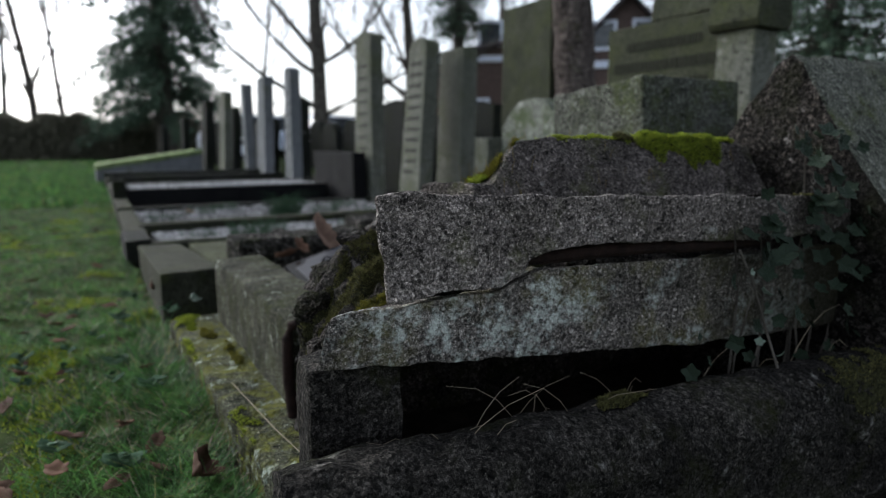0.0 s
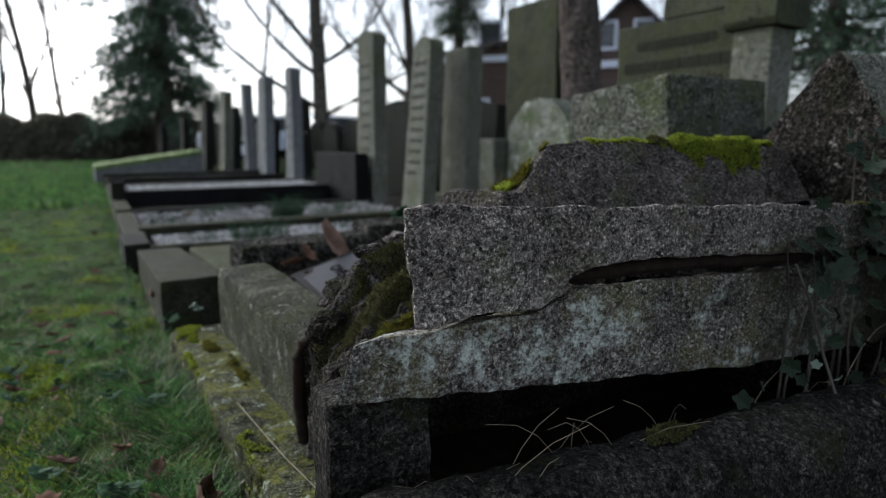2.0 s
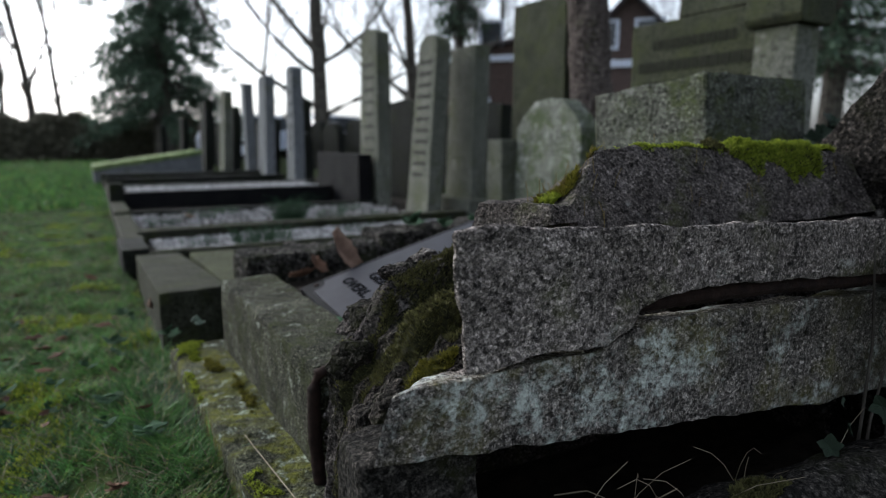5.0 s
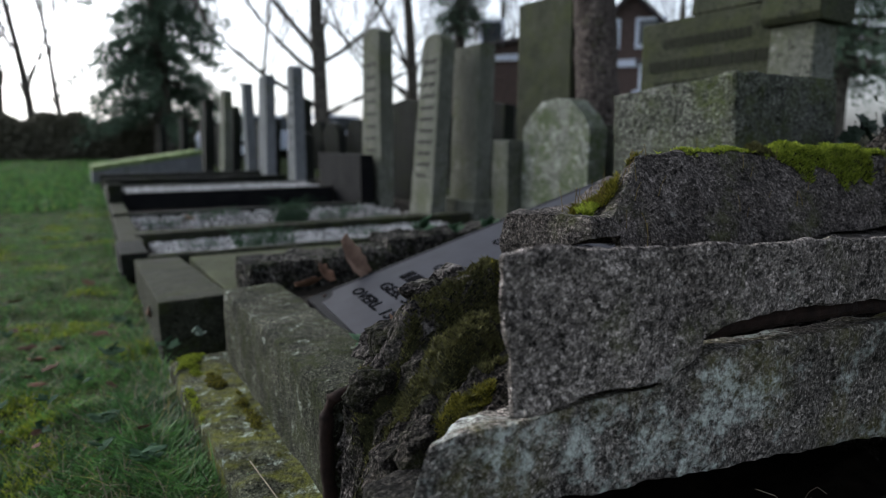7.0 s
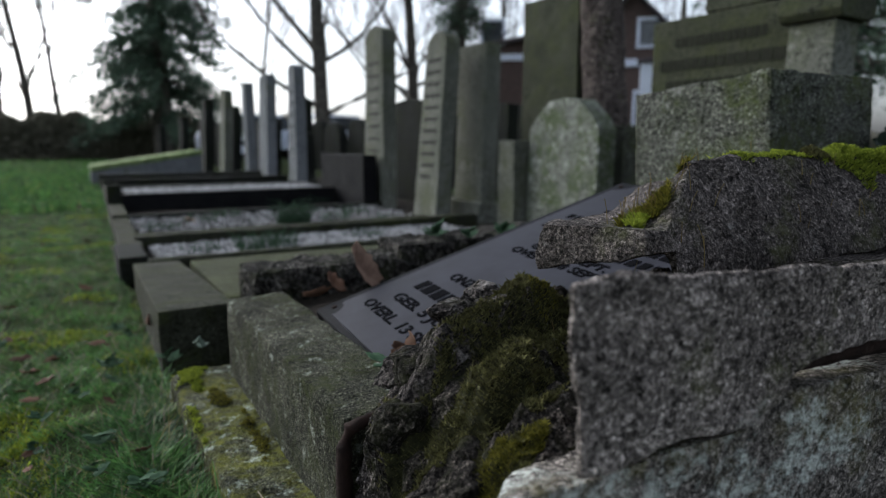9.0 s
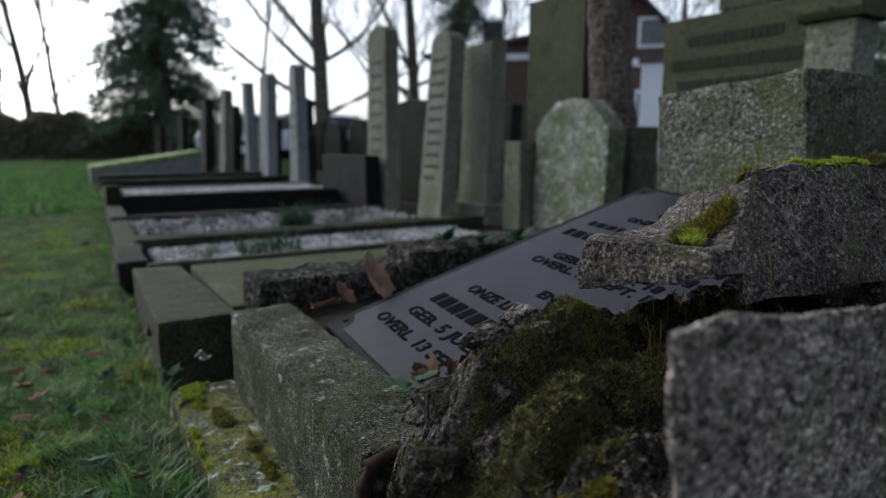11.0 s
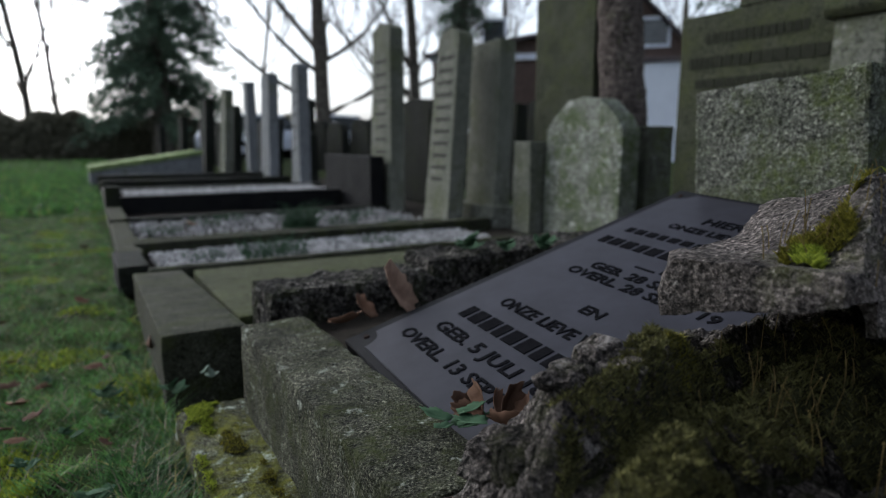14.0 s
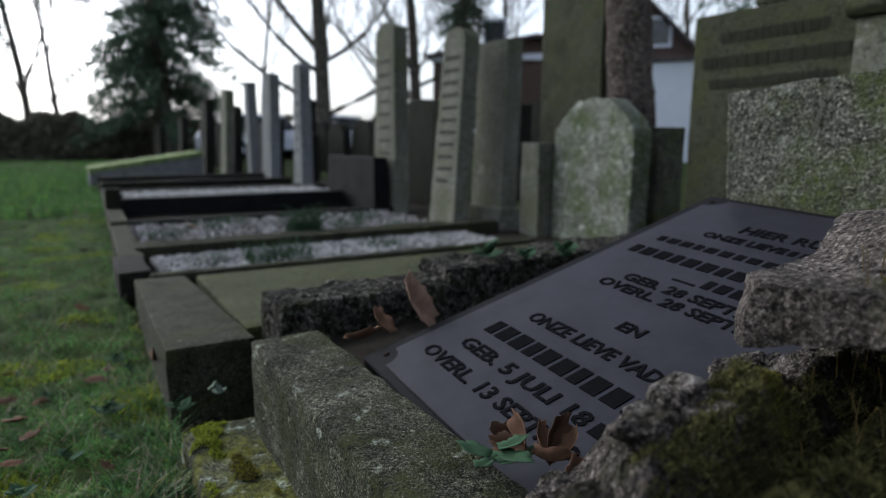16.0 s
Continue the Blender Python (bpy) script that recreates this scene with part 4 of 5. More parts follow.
def conifer(x, y, height, radius, low, label, seed, count=16000, size=0.22):
    t = thing("conifer", pose(x, y, -0.02), label, "tree", "evergreen trees")
    part("trunk", tube([(0, 0, 0), (0.05, 0, height * 0.5), (0, 0, height * 0.97)], [0.28, 0.17, 0.03], 8), M_BARK, t)
    rng0 = np.random.default_rng(seed + 50)
    nb = 520
    bz = low + (height - low) * (np.arange(nb) + rng0.uniform(0, 1, nb)) / nb
    ba = rng0.uniform(0, 2 * np.pi, nb)
    bl = radius * np.clip(1.15 - ((bz - low) / (height - low)) ** 1.6, 0.08, 1) * rng0.uniform(0.55, 1.0, nb)

    def place(rng, n):
        k = rng.integers(0, nb, n)
        f = rng.uniform(0.05, 1, n) ** 0.7
        w = 0.05 + 0.10 * f
        return np.stack([np.cos(ba[k]) * bl[k] * f + rng.normal(0, 1, n) * w, np.sin(ba[k]) * bl[k] * f + rng.normal(0, 1, n) * w, bz[k] - 0.30 * f * f * bl[k] + rng.normal(0, 1, n) * 0.07 - np.abs(rng.normal(0, 0.10, n))], 1)

    v, f = needles(count, place, size, seed)
    ob = new("crown", mesh_of("crown", v, f, M_NEEDLE))
    ob.parent = t
    limbs = [tube([(0, 0, z), (math.cos(a) * r * 0.9, math.sin(a) * r * 0.9, z - 0.12 * r)], [0.04, 0.008], 4, False) for z, a, r in zip(bz[:70], ba[:70], bl[:70])]
    tagged(part("boughs", join(*limbs), M_BARK, t), kind="stuff")
    return t


def at(px_angle, dist):
    """A place by its bearing in degrees from the lawn's direction and its distance."""
    return math.sin(radians(px_angle)) * dist, math.cos(radians(px_angle)) * dist


conifer(*at(6.6, 21), 18, 2.55, 1.3, "dark dense conifer behind the far graves", 3, 100000, 0.085)
conifer(*at(32.0, 24), 14, 1.3, 4.6, "dark evergreen with hanging boughs", 5, 18000, 0.09)
conifer(*at(62.0, 17), 12, 3.0, 2.2, "dark evergreen behind the family monument", 7, 34000, 0.09)
conifer(*at(57.0, 19), 13, 2.2, 4.6, "dark evergreen behind the family monument", 8, 20000, 0.09)
tree(*at(19.6, 17), 9.5, 0.21, "bare lime tree with spreading limbs behind the graves", 11, 4, 0.0, 0.24, 0.6, (5, 6), True)
tree(*at(28.0, 22), 9, 0.22, "bare tree with forked limbs in the distance", 19, 4, -0.05, 0.14, 0.7, (5, 6), True)
tree(*at(-2.3, 26), 8.0, 0.14, "thin bare tree at the edge of the lawn", 13, 4, -0.06, 0.2, 0.5, (4, 5))
tree(*at(-0.3, 30), 8.0, 0.12, "thin bare sapling at the edge of the lawn", 14, 4, -0.1, 0.2, 0.5, (4, 5))
tree(*at(-4.6, 33), 9.0, 0.12, "thin bare sapling at the edge of the lawn", 24, 4, 0.02, 0.2, 0.5, (4, 5))
tree(*at(14.4, 24), 7.0, 0.09, "thin bare tree among the far graves", 15, 4, 0.02, 0.15, 0.5, (4, 5))
tree(*at(36.0, 32), 11.0, 0.16, "bare tree in the distance", 17, 4, 0.02, 0.15, 0.7, (5, 6))
tree(*at(51.5, 34), 12.0, 0.18, "bare tree behind the house", 18, 5, 0.02, 0.2, 0.7, (4, 5))


def old_trunk():
    """The near trunk between two headstones, with its limbs above."""
    t = thing("old_tree", pose(3.22, 3.47, -0.03), "thick grey brown tree trunk standing among the headstones", "tree")
    pts = [(0.03, -0.03, 0), (0.02, -0.02, 0.4), (-0.02, 0.02, 1.0), (-0.06, 0.05, 1.7), (-0.08, 0.08, 3.0), (-0.1, 0.1, 5.5)]
    bm = tube(pts, [0.19, 0.155, 0.145, 0.14, 0.13, 0.08], 22)
    part("trunk", rough_up(bm, 0.06, 0.014, 6, 2.0), M_TRUNK, t)
    rng = random.Random(5)
    limbs = []
    for k in range(9):
        a, z = rng.uniform(0, 6.28), rng.uniform(2.6, 5.2)
        d = Vector((math.cos(a), math.sin(a), 0.5))
        limbs.append(tube([Vector((-0.09, 0.09, z)) + d * f for f in (0, 0.5, 1.1, 1.9)], [0.05, 0.035, 0.02, 0.006], 6, False))
    for limb in limbs:
        part("limb", limb, M_BARK, t)
    return t


old_trunk()


def hedge(x0, x1, y, z, depth, label, seed, count=16000):
    rng = np.random.default_rng(seed)

    def place(r, n):
        x = r.uniform(x0, x1, n)
        top = z * (0.84 + 0.10 * np.sin(x * 2.3 + seed) * np.cos(x * 0.9) + 0.06 * np.sin(x * 6.1))
        return np.stack([x, y + r.uniform(-depth, depth, n), r.uniform(0, 1, n) ** 0.8 * top], 1)

    v, f = needles(count, place, 0.09, seed)
    t = thing("hedge", pose(0, 0, 0), label, "hedge")
    ob = new("foliage", mesh_of("foliage", v, f, M_HEDGE))
    ob.parent = t
    core = block(x0, x1, y - depth * 0.5, y + depth * 0.5, 0, z * 0.6, 0.1)
    part("thicket", rough_up(core, 0.8, 0.15, 1.3, seed), M_HEDGE, t)
    return t


hedge(-9, 3.5, 24.0, 1.60, 1.0, "brown green winter hedge closing the lawn", 21, 60000)
hedge(2.6, 14, 25.0, 1.65, 0.9, "dense winter hedge behind the far graves", 22, 50000)
hedge(12, 34, 16.0, 1.2, 0.8, "low dark shrubs below the house", 23, 24000)

# far headstones, dark against the light
FAR = ((3.4, 6.4, 0.6, 1.0), (3.3, 7.6, 0.5, 0.95), (3.6, 8.9, 0.7, 0.9), (3.1, 9.9, 0.5, 1.2), (2.9, 11.2, 0.5, 1.1), (2.6, 12.6, 0.5, 1.25), (2.4, 14.2, 0.4, 1.2), (2.9, 15.4, 0.6, 1.0), (3.9, 10.6, 0.8, 0.9),
       (2.0, 12.0, 0.3, 1.3), (4.6, 9.2, 0.6, 1.05), (4.4, 12.8, 0.7, 1.0), (5.3, 8.0, 0.8, 0.95), (3.9, 5.8, 0.5, 1.0), (5.0, 6.6, 0.6, 1.1),
       (2.35, 9.6, 0.5, 0.85), (2.5, 8.1, 0.5, 0.7), (2.7, 10.3, 0.4, 0.95), (3.2, 12.2, 0.6, 0.9), (3.6, 13.6, 0.7, 1.1), (2.2, 13.2, 0.4, 1.0), (2.1, 15.5, 0.5, 1.1), (3.0, 17.0, 0.7, 1.1), (1.9, 17.5, 0.4, 1.0), (4.1, 7.2, 0.5, 0.9), (4.8, 11.2, 0.8, 1.0), (5.6, 10.0, 0.8, 1.0))
for k, (x, y, w, h) in enumerate(FAR):
    headstone(x, y, ("flat", "gable", "round")[k % 3], w, w * 0.95, h, 0.14, M_DARKSTONE, "dark old headstone in a farther row", ((k * 7) % 5 - 2, (k * 3) % 4, 0))


def house(x, y, turn, w, d, eaves, ridge, label):
    t = thing("house", pose(x, y, -0.02, 0, 0, turn), label, "house")
    part("wall", block(-w / 2, w / 2, 0, d, 0, eaves, 0.02), M_BRICK, t)
    gable = prism([(-w / 2, eaves), (w / 2, eaves), (0, ridge)], 0.0, d, 0.02)
    part("gable", gable, M_BRICK, t)
    for s in (-1, 1):
        run, rise = w / 2 + 0.3, ridge - eaves
        k = rise / (w / 2)
        bm = prism([(0, ridge + 0.03), (s * run, ridge + 0.03 - k * run), (s * run, ridge + 0.20 - k * run), (0, ridge + 0.20)], -0.4, d + 0.4, 0.02)
        part("roof", bm, M_ROOF, t)
    for px, pz, ww, hh in ((-w * 0.28, 1.0, 1.4, 1.5), (w * 0.22, 1.0, 1.8, 1.5), (-w * 0.2, eaves + 0.5, 1.1, 1.1), (w * 0.15, eaves + 0.5, 1.1, 1.1)):
        win = part("window", block(px - ww / 2, px + ww / 2, -0.06, 0.04, pz, pz + hh, 0.01), M_WHITE, t, "white window frame")
        part("pane", block(px - ww / 2 + 0.12, px + ww / 2 - 0.12, -0.075, -0.062, pz + 0.12, pz + hh - 0.12, 0.004), M_GLASS, win)
    part("fascia", block(-w / 2 - 0.1, w / 2 + 0.1, -0.12, -0.01, eaves - 0.15, eaves + 0.12, 0.01), M_WHITE, t, "white painted fascia board")
    return t


house(*at(38.6, 28), -40, 9, 9, 4.2, 4.9, "brown brick house with white window frames behind the graveyard")
house(*at(46.8, 25), -47, 4.7, 8, 3.5, 5.9, "small brick gabled house behind the graveyard")


def shed(x, y, turn):
    t = thing("white_shed", pose(x, y, -0.02, 0, 0, turn), "white painted flat roofed shed beside the house", "shed")
    part("wall", block(-1.3, 1.3, 0, 3, 0, 2.9, 0.02), M_WHITE, t)
    part("roof", block(-1.4, 1.4, -0.1, 3.1, 2.9, 3.03, 0.02), M_ROOF, t)
    part("door", block(-0.4, 0.5, -0.04, 0.02, 0, 2.1, 0.01), M_WHITE, t, "pale plank door")
    return t


shed(*at(51.2, 20), -52)


def car(x, y, turn, label, paint):
    t = thing("parked_car", pose(x, y, 0, 0, 0, turn), label, "car", "parked cars")
    body = prism([(-2.1, 0.3), (2.1, 0.3), (2.12, 0.75), (1.2, 0.92), (-1.95, 0.95), (-2.1, 0.7)], -0.85, 0.85, 0.06)
    part("body", body, paint, t)
    part("cabin", prism([(-1.85, 0.95), (1.15, 0.93), (0.45, 1.38), (-1.4, 1.42)], -0.74, 0.74, 0.05), M_GLASS, t)
    part("roof", prism([(-1.42, 1.40), (0.46, 1.36), (0.35, 1.45), (-1.3, 1.48)], -0.72, 0.72, 0.02), paint, t)
    for a in (-1.3, 1.3):
        for b in (-0.8, 0.8):
            bm = bmesh.new()
            bmesh.ops.create_cone(bm, segments=20, radius1=0.32, radius2=0.32, depth=0.2, cap_ends=True, matrix=Matrix.Translation((a, b, 0.31)) @ Matrix.Rotation(radians(90), 4, "X"))
            wheel = part("wheel", bm, M_TYRE, t)
            bm = bmesh.new()
            bmesh.ops.create_cone(bm, segments=14, radius1=0.2, radius2=0.18, depth=0.22, cap_ends=True, matrix=Matrix.Translation((a, b, 0.31)) @ Matrix.Rotation(radians(90), 4, "X"))
            part("rim", bm, M_WHITE, wheel)
    return t


car(*at(14.6, 22.8), 10, "white parked car beyond the graves", M_WHITE)
car(*at(21.0, 23), 20, "pale parked car beyond the graves", M_WHITE)


# ---------------------------------------------------------------- moss, ivy, weeds and fallen leaves
def surface(*names):
    """Finds the height of the named objects below a place."""
    verts, polys = [], []
    for nm in names:
        for ob in [o for o in bpy.data.objects if o.name.split(".")[0] == nm and o.type == "MESH"]:
            chain, m = ob, ob.matrix_basis.copy()
            while chain.parent:
                chain = chain.parent
                m = chain.matrix_basis @ m
            k = len(verts)
            verts += [m @ v.co for v in ob.data.vertices]
            polys += [tuple(i + k for i in p.vertices) for p in ob.data.polygons]
    tree_of = BVHTree.FromPolygons(verts, polys)

    def drop(x, y, z=2.0):
        hit = tree_of.ray_cast(Vector((x, y, z)), Vector((0, 0, -1)))
        return (hit[0].z, hit[1]) if hit[0] is not None else (None, None)

    return drop


def moss(drop, cx, cy, rx, ry, count, height, hump, material, label, seed, turn=0.0, width=0.0028, ragged=0.5, least=-1.0):
    """A moss cushion: a low lumpy bed that follows the stone, covered with tiny upright shoots."""
    rng = np.random.default_rng(seed)
    ca, sa = math.cos(radians(turn)), math.sin(radians(turn))
    spots, bed, faces = [], [], []
    for k in range(int(count * 1.8)):
        r, a = math.sqrt(rng.uniform(0, 1)), rng.uniform(0, 6.283)
        u, v = r * math.cos(a), r * math.sin(a)
        x, y = cx + ca * u * rx - sa * v * ry, cy + sa * u * rx + ca * v * ry
        lump = noise.noise(Vector((x * 38, y * 38, seed)))
        if r > 1 - ragged * max(0, 0.5 - lump):
            continue
        z, n = drop(x, y)
        if z is None or z < least:
            continue
        fine = 0.0045 * max(0.0, noise.noise(Vector((x * 120, y * 120, seed))))
        spots.append((x, y, z + fine + max(0.0, hump * (1 - r * r) * (0.7 + 0.9 * lump)) - 0.001))
    n = 44
    for j in range(n + 1):
        for i in range(n + 1):
            u, v = 2 * i / n - 1, 2 * j / n - 1
            r = math.hypot(u, v)
            x, y = cx + ca * u * rx - sa * v * ry, cy + sa * u * rx + ca * v * ry
            z, nn = drop(x, y)
            lump = noise.noise(Vector((x * 38, y * 38, seed)))
            h = max(0.0, hump * (1 - r * r) * (0.7 + 0.9 * lump)) + 0.004 * max(0.0, noise.noise(Vector((x * 120, y * 120, seed))))
            ok = z is not None and z > least and r < 1 - ragged * max(0, 0.5 - lump)
            bed.append((x, y, (z + h - 0.001) if ok else -9))
    for j in range(n):
        for i in range(n):
            q = (j * (n + 1) + i, j * (n + 1) + i + 1, (j + 1) * (n + 1) + i + 1, (j + 1) * (n + 1) + i)
            zs = [bed[p][2] for p in q]
            if min(zs) > -5 and max(zs) - min(zs) < 0.05:
                faces.append(q)
    t = thing("moss", pose(0, 0, 0), label, "moss")
    if faces:
        used = sorted({p for q in faces for p in q})
        num = {p: i for i, p in enumerate(used)}
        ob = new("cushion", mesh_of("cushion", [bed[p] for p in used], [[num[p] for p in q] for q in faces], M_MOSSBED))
        ob.parent = t
        tagged(ob, kind="stuff")
    if spots:
        ob = blades("pile", spots, height * 0.62, width * 0.75, material, "", "", 1.1, seed)
        ob.parent = t
    return t


on_cap = surface("broken_capstone")
on_mound = surface("rubble_core")
on_beam = surface("lower_beam", "upper_slab", "support_block")
on_step = surface("stone_step")
on_kerb = surface("grave_kerb", "front_kerb")

moss(on_cap, 0.548, 0.775, 0.050, 0.036, 6500, 0.009, 0.012, M_MOSSGOLD, "golden green moss on the sloping end of the capstone", 1, -25, 0.0016, 1.2)
moss(on_cap, 0.512, 0.768, 0.026, 0.018, 2600, 0.009, 0.010, M_MOSS, "bright green moss on the broken end of the capstone", 2, 0, 0.0016, 0.8)
moss(on_cap, 0.72, 0.762, 0.13, 0.020, 3000, 0.006, 0.005, M_MOSS, "thin line of bright moss along the capstone", 3, -6, 0.0016, 0.8)
moss(on_cap, 0.93, 0.740, 0.135, 0.042, 16000, 0.008, 0.018, M_MOSS, "thick bright green moss cushion on the capstone", 4, -6, 0.0018, 0.3)
moss(on_cap, 0.80, 0.752, 0.026, 0.020, 1200, 0.007, 0.014, M_MOSSDARK, "dark dry moss lump on the capstone", 5, 0, 0.0018)
moss(on_mound, 0.43, 0.785, 0.13, 0.070, 16000, 0.007, 0.002, M_MOSSDARK, "dark damp moss over the crumbled core", 6, -10, 0.0018, 0.45)
moss(on_mound, 0.44, 0.812, 0.050, 0.022, 1500, 0.006, 0.004, M_MOSSGOLD, "green moss on the top of the crumbled core", 7, 0, 0.0016, 1.0)
moss(on_mound, 0.315, 0.740, 0.085, 0.065, 9000, 0.007, 0.005, M_MOSSDARK, "dark moss in the cleft of the core", 8, 0, 0.0018, 0.45)
moss(on_mound, 0.27, 0.665, 0.06, 0.03, 2500, 0.007, 0.004, M_MOSSDARK, "dark moss round the broken ledge", 16, 0, 0.0018, 0.7)
moss(on_mound, 0.290, 0.672, 0.042, 0.020, 3000, 0.006, 0.007, M_MOSSGOLD, "green moss tuft on the broken ledge", 9, -8, 0.0016, 0.7)
moss(on_mound, 0.58, 0.76, 0.12, 0.09, 6500, 0.009, 0.008, M_MOSSDARK, "brown moss in the hollow under the capstone", 10, 0, 0.002)
moss(on_step, 0.195, 1.585, 0.05, 0.075, 3200, 0.008, 0.008, M_MOSS, "yellow green moss on the end of the stone step", 11, 0, 0.002, 0.8)
moss(on_mound, 0.25, 0.78, 0.05, 0.08, 3500, 0.008, 0.004, M_MOSSDARK, "dark moss on the outer side of the core", 17, 0, 0.0018, 0.8)
moss(on_step, 0.247, 1.25, 0.016, 0.16, 2200, 0.006, 0.004, M_MOSSGOLD, "yellow moss in the joint between step and kerb", 18, 0, 0.0018, 0.9)
moss(on_step, 0.165, 1.38, 0.022, 0.10, 1800, 0.008, 0.006, M_MOSS, "green moss along the outer edge of the step", 19, 0, 0.0018, 0.9)
moss(on_step, 0.19, 0.95, 0.03, 0.09, 1500, 0.007, 0.004, M_MOSS, "thin green moss on the worn step", 20, 0, 0.0018, 1.0)
moss(on_step, 0.225, 1.46, 0.028, 0.07, 1300, 0.006, 0.005, M_MOSSGOLD, "yellow moss along the step", 12, 0, 0.0018, 0.9)
moss(on_kerb, 0.545, 0.49, 0.045, 0.022, 2000, 0.006, 0.012, M_MOSSDARK, "small brown moss cushion on the front kerb", 13, 0, 0.0018)
moss(on_kerb, 0.95, 0.40, 0.14, 0.06, 3500, 0.006, 0.005, M_MOSSDARK, "dark moss film on the front kerb", 14, -7, 0.0018, 0.9)
moss(on_beam, 0.98, 0.56, 0.09, 0.04, 3000, 0.007, 0.008, M_MOSSDARK, "dark moss where beam and coping stone meet", 15, -6, 0.0018)


def spore_stalks(drop, cx, cy, rx, ry, count, height, seed, label):
    """Hair-thin stalks standing above the moss."""
    rng = random.Random(seed)
    tubes = []
    for k in range(count):
        x, y = cx + rng.gauss(0, rx), cy + rng.gauss(0, ry)
        z, n = drop(x, y)
        if z is None:
            continue
        h = height * rng.uniform(0.5, 1.2)
        a, b = rng.uniform(-0.35, 0.35) * h, rng.uniform(-0.35, 0.35) * h
        tubes.append(tube([(x, y, z), (x + a * 0.4, y + b * 0.4, z + h * 0.6), (x + a, y + b, z + h), (x + a * 1.1, y + b * 1.1, z + h * 1.02)], [0.0005, 0.0004, 0.0004, 0.0011], 3, False))
    ob = solid("moss_stalks", join(*tubes), M_STALK)
    return tagged(ob, label, "moss", kind="stuff")


spore_stalks(on_cap, 0.55, 0.77, 0.028, 0.028, 34, 0.026, 1, "thin golden spore stalks above the moss")
spore_stalks(on_cap, 0.85, 0.72, 0.12, 0.03, 22, 0.016, 2, "thin pale spore stalks above the moss")
spore_stalks(on_mound, 0.52, 0.76, 0.05, 0.035, 44, 0.030, 3, "brown spore stalks in the hollow under the capstone")


def leaf_shape(kind, size, curl, seed):
    """A leaf as a small curved sheet with thickness: lobed ivy, plain oval or jagged weed."""
    rng = random.Random(seed)
    rim = []
    n = 30
    for k in range(n):
        a = 2 * math.pi * k / n
        if kind == "ivy":
            lobe = 1 - abs((a * 5 / (2 * math.pi) + 0.5) % 1 * 2 - 1)
            r = (0.66 + 0.34 * (1 - lobe) ** 1.2) * (0.82 + 0.18 * math.cos(a))
        elif kind == "weed":
            r = 0.86 + 0.10 * math.cos(5 * a) + 0.06 * math.cos(15 * a)
        elif kind == "oak":
            r = 0.88 + 0.09 * math.cos(6 * a + 0.6) + rng.uniform(-0.10, 0.10)
        else:
            r = 1.0 + rng.uniform(-0.10, 0.10)
        w = 1.0 if kind == "ivy" else 0.58
        rim.append((r * math.cos(a) * size / 2, r * math.sin(a) * size / 2 * w))
    bm = bmesh.new()
    rings = []
    for f in (0.05, 0.5, 1.0):
        ring = []
        for x, y in rim:
            x, y = x * f, y * f
            z = curl * (abs(y) * 1.4 + (x * x) / size * 1.5) + 0.03 * size * noise.noise(Vector((x * 60, y * 60, seed)))
            ring.append(bm.verts.new((x, y, z)))
        rings.append(ring)
    bm.faces.new(rings[0])
    for r, s in zip(rings, rings[1:]):
        for k in range(n):
            bm.faces.new((r[k], s[k], s[(k + 1) % n], r[(k + 1) % n]))
    bmesh.ops.recalc_face_normals(bm, faces=bm.faces)
    bmesh.ops.solidify(bm, geom=bm.faces[:], thickness=0.0006)
    return bm


def ivy(spots, label, seed, size=0.05):
    """An ivy plant: trailing stems and lobed leaves turned to the light."""
    rng = random.Random(seed)
    t = thing("ivy", pose(*spots[0][:3]), label, "ivy")
    base = Vector(spots[0][:3])
    shapes = []
    for k in range(3):
        me = bpy.data.meshes.new("leaf")
        bm = leaf_shape("ivy", 1.0, 0.25, k)
        bm.to_mesh(me)
        bm.free()
        me.materials.append(M_IVY)
        shapes.append(me)
    for x, y, z, spread, count in spots:
        for k in range(count):
            p = Vector((x + rng.gauss(0, spread), y - abs(rng.gauss(0, spread * 0.35)), z + rng.gauss(0, spread)))
            ob = new("leaf", rng.choice(shapes))
            ob.parent = t
            s = size * rng.uniform(0.55, 1.15)
            ob.matrix_local = Matrix.Translation(p - base) @ Euler((radians(rng.uniform(25, 85)), radians(rng.uniform(-30, 30)), radians(rng.uniform(-60, 40)))).to_matrix().to_4x4() @ Matrix.Rotation(rng.uniform(0, 6.28), 4, "Z") @ Matrix.Diagonal((s, s, s, 1))
        pts = [Vector((x + rng.gauss(0, spread) * f, y + 0.012, z * f + rng.gauss(0, spread) * 0.4)) - base for f in (0.08, 0.4, 0.75, 1.05)]
        part("stem", tube(pts, [0.003, 0.0022, 0.0018, 0.001], 5), M_BARK, t)
    return t


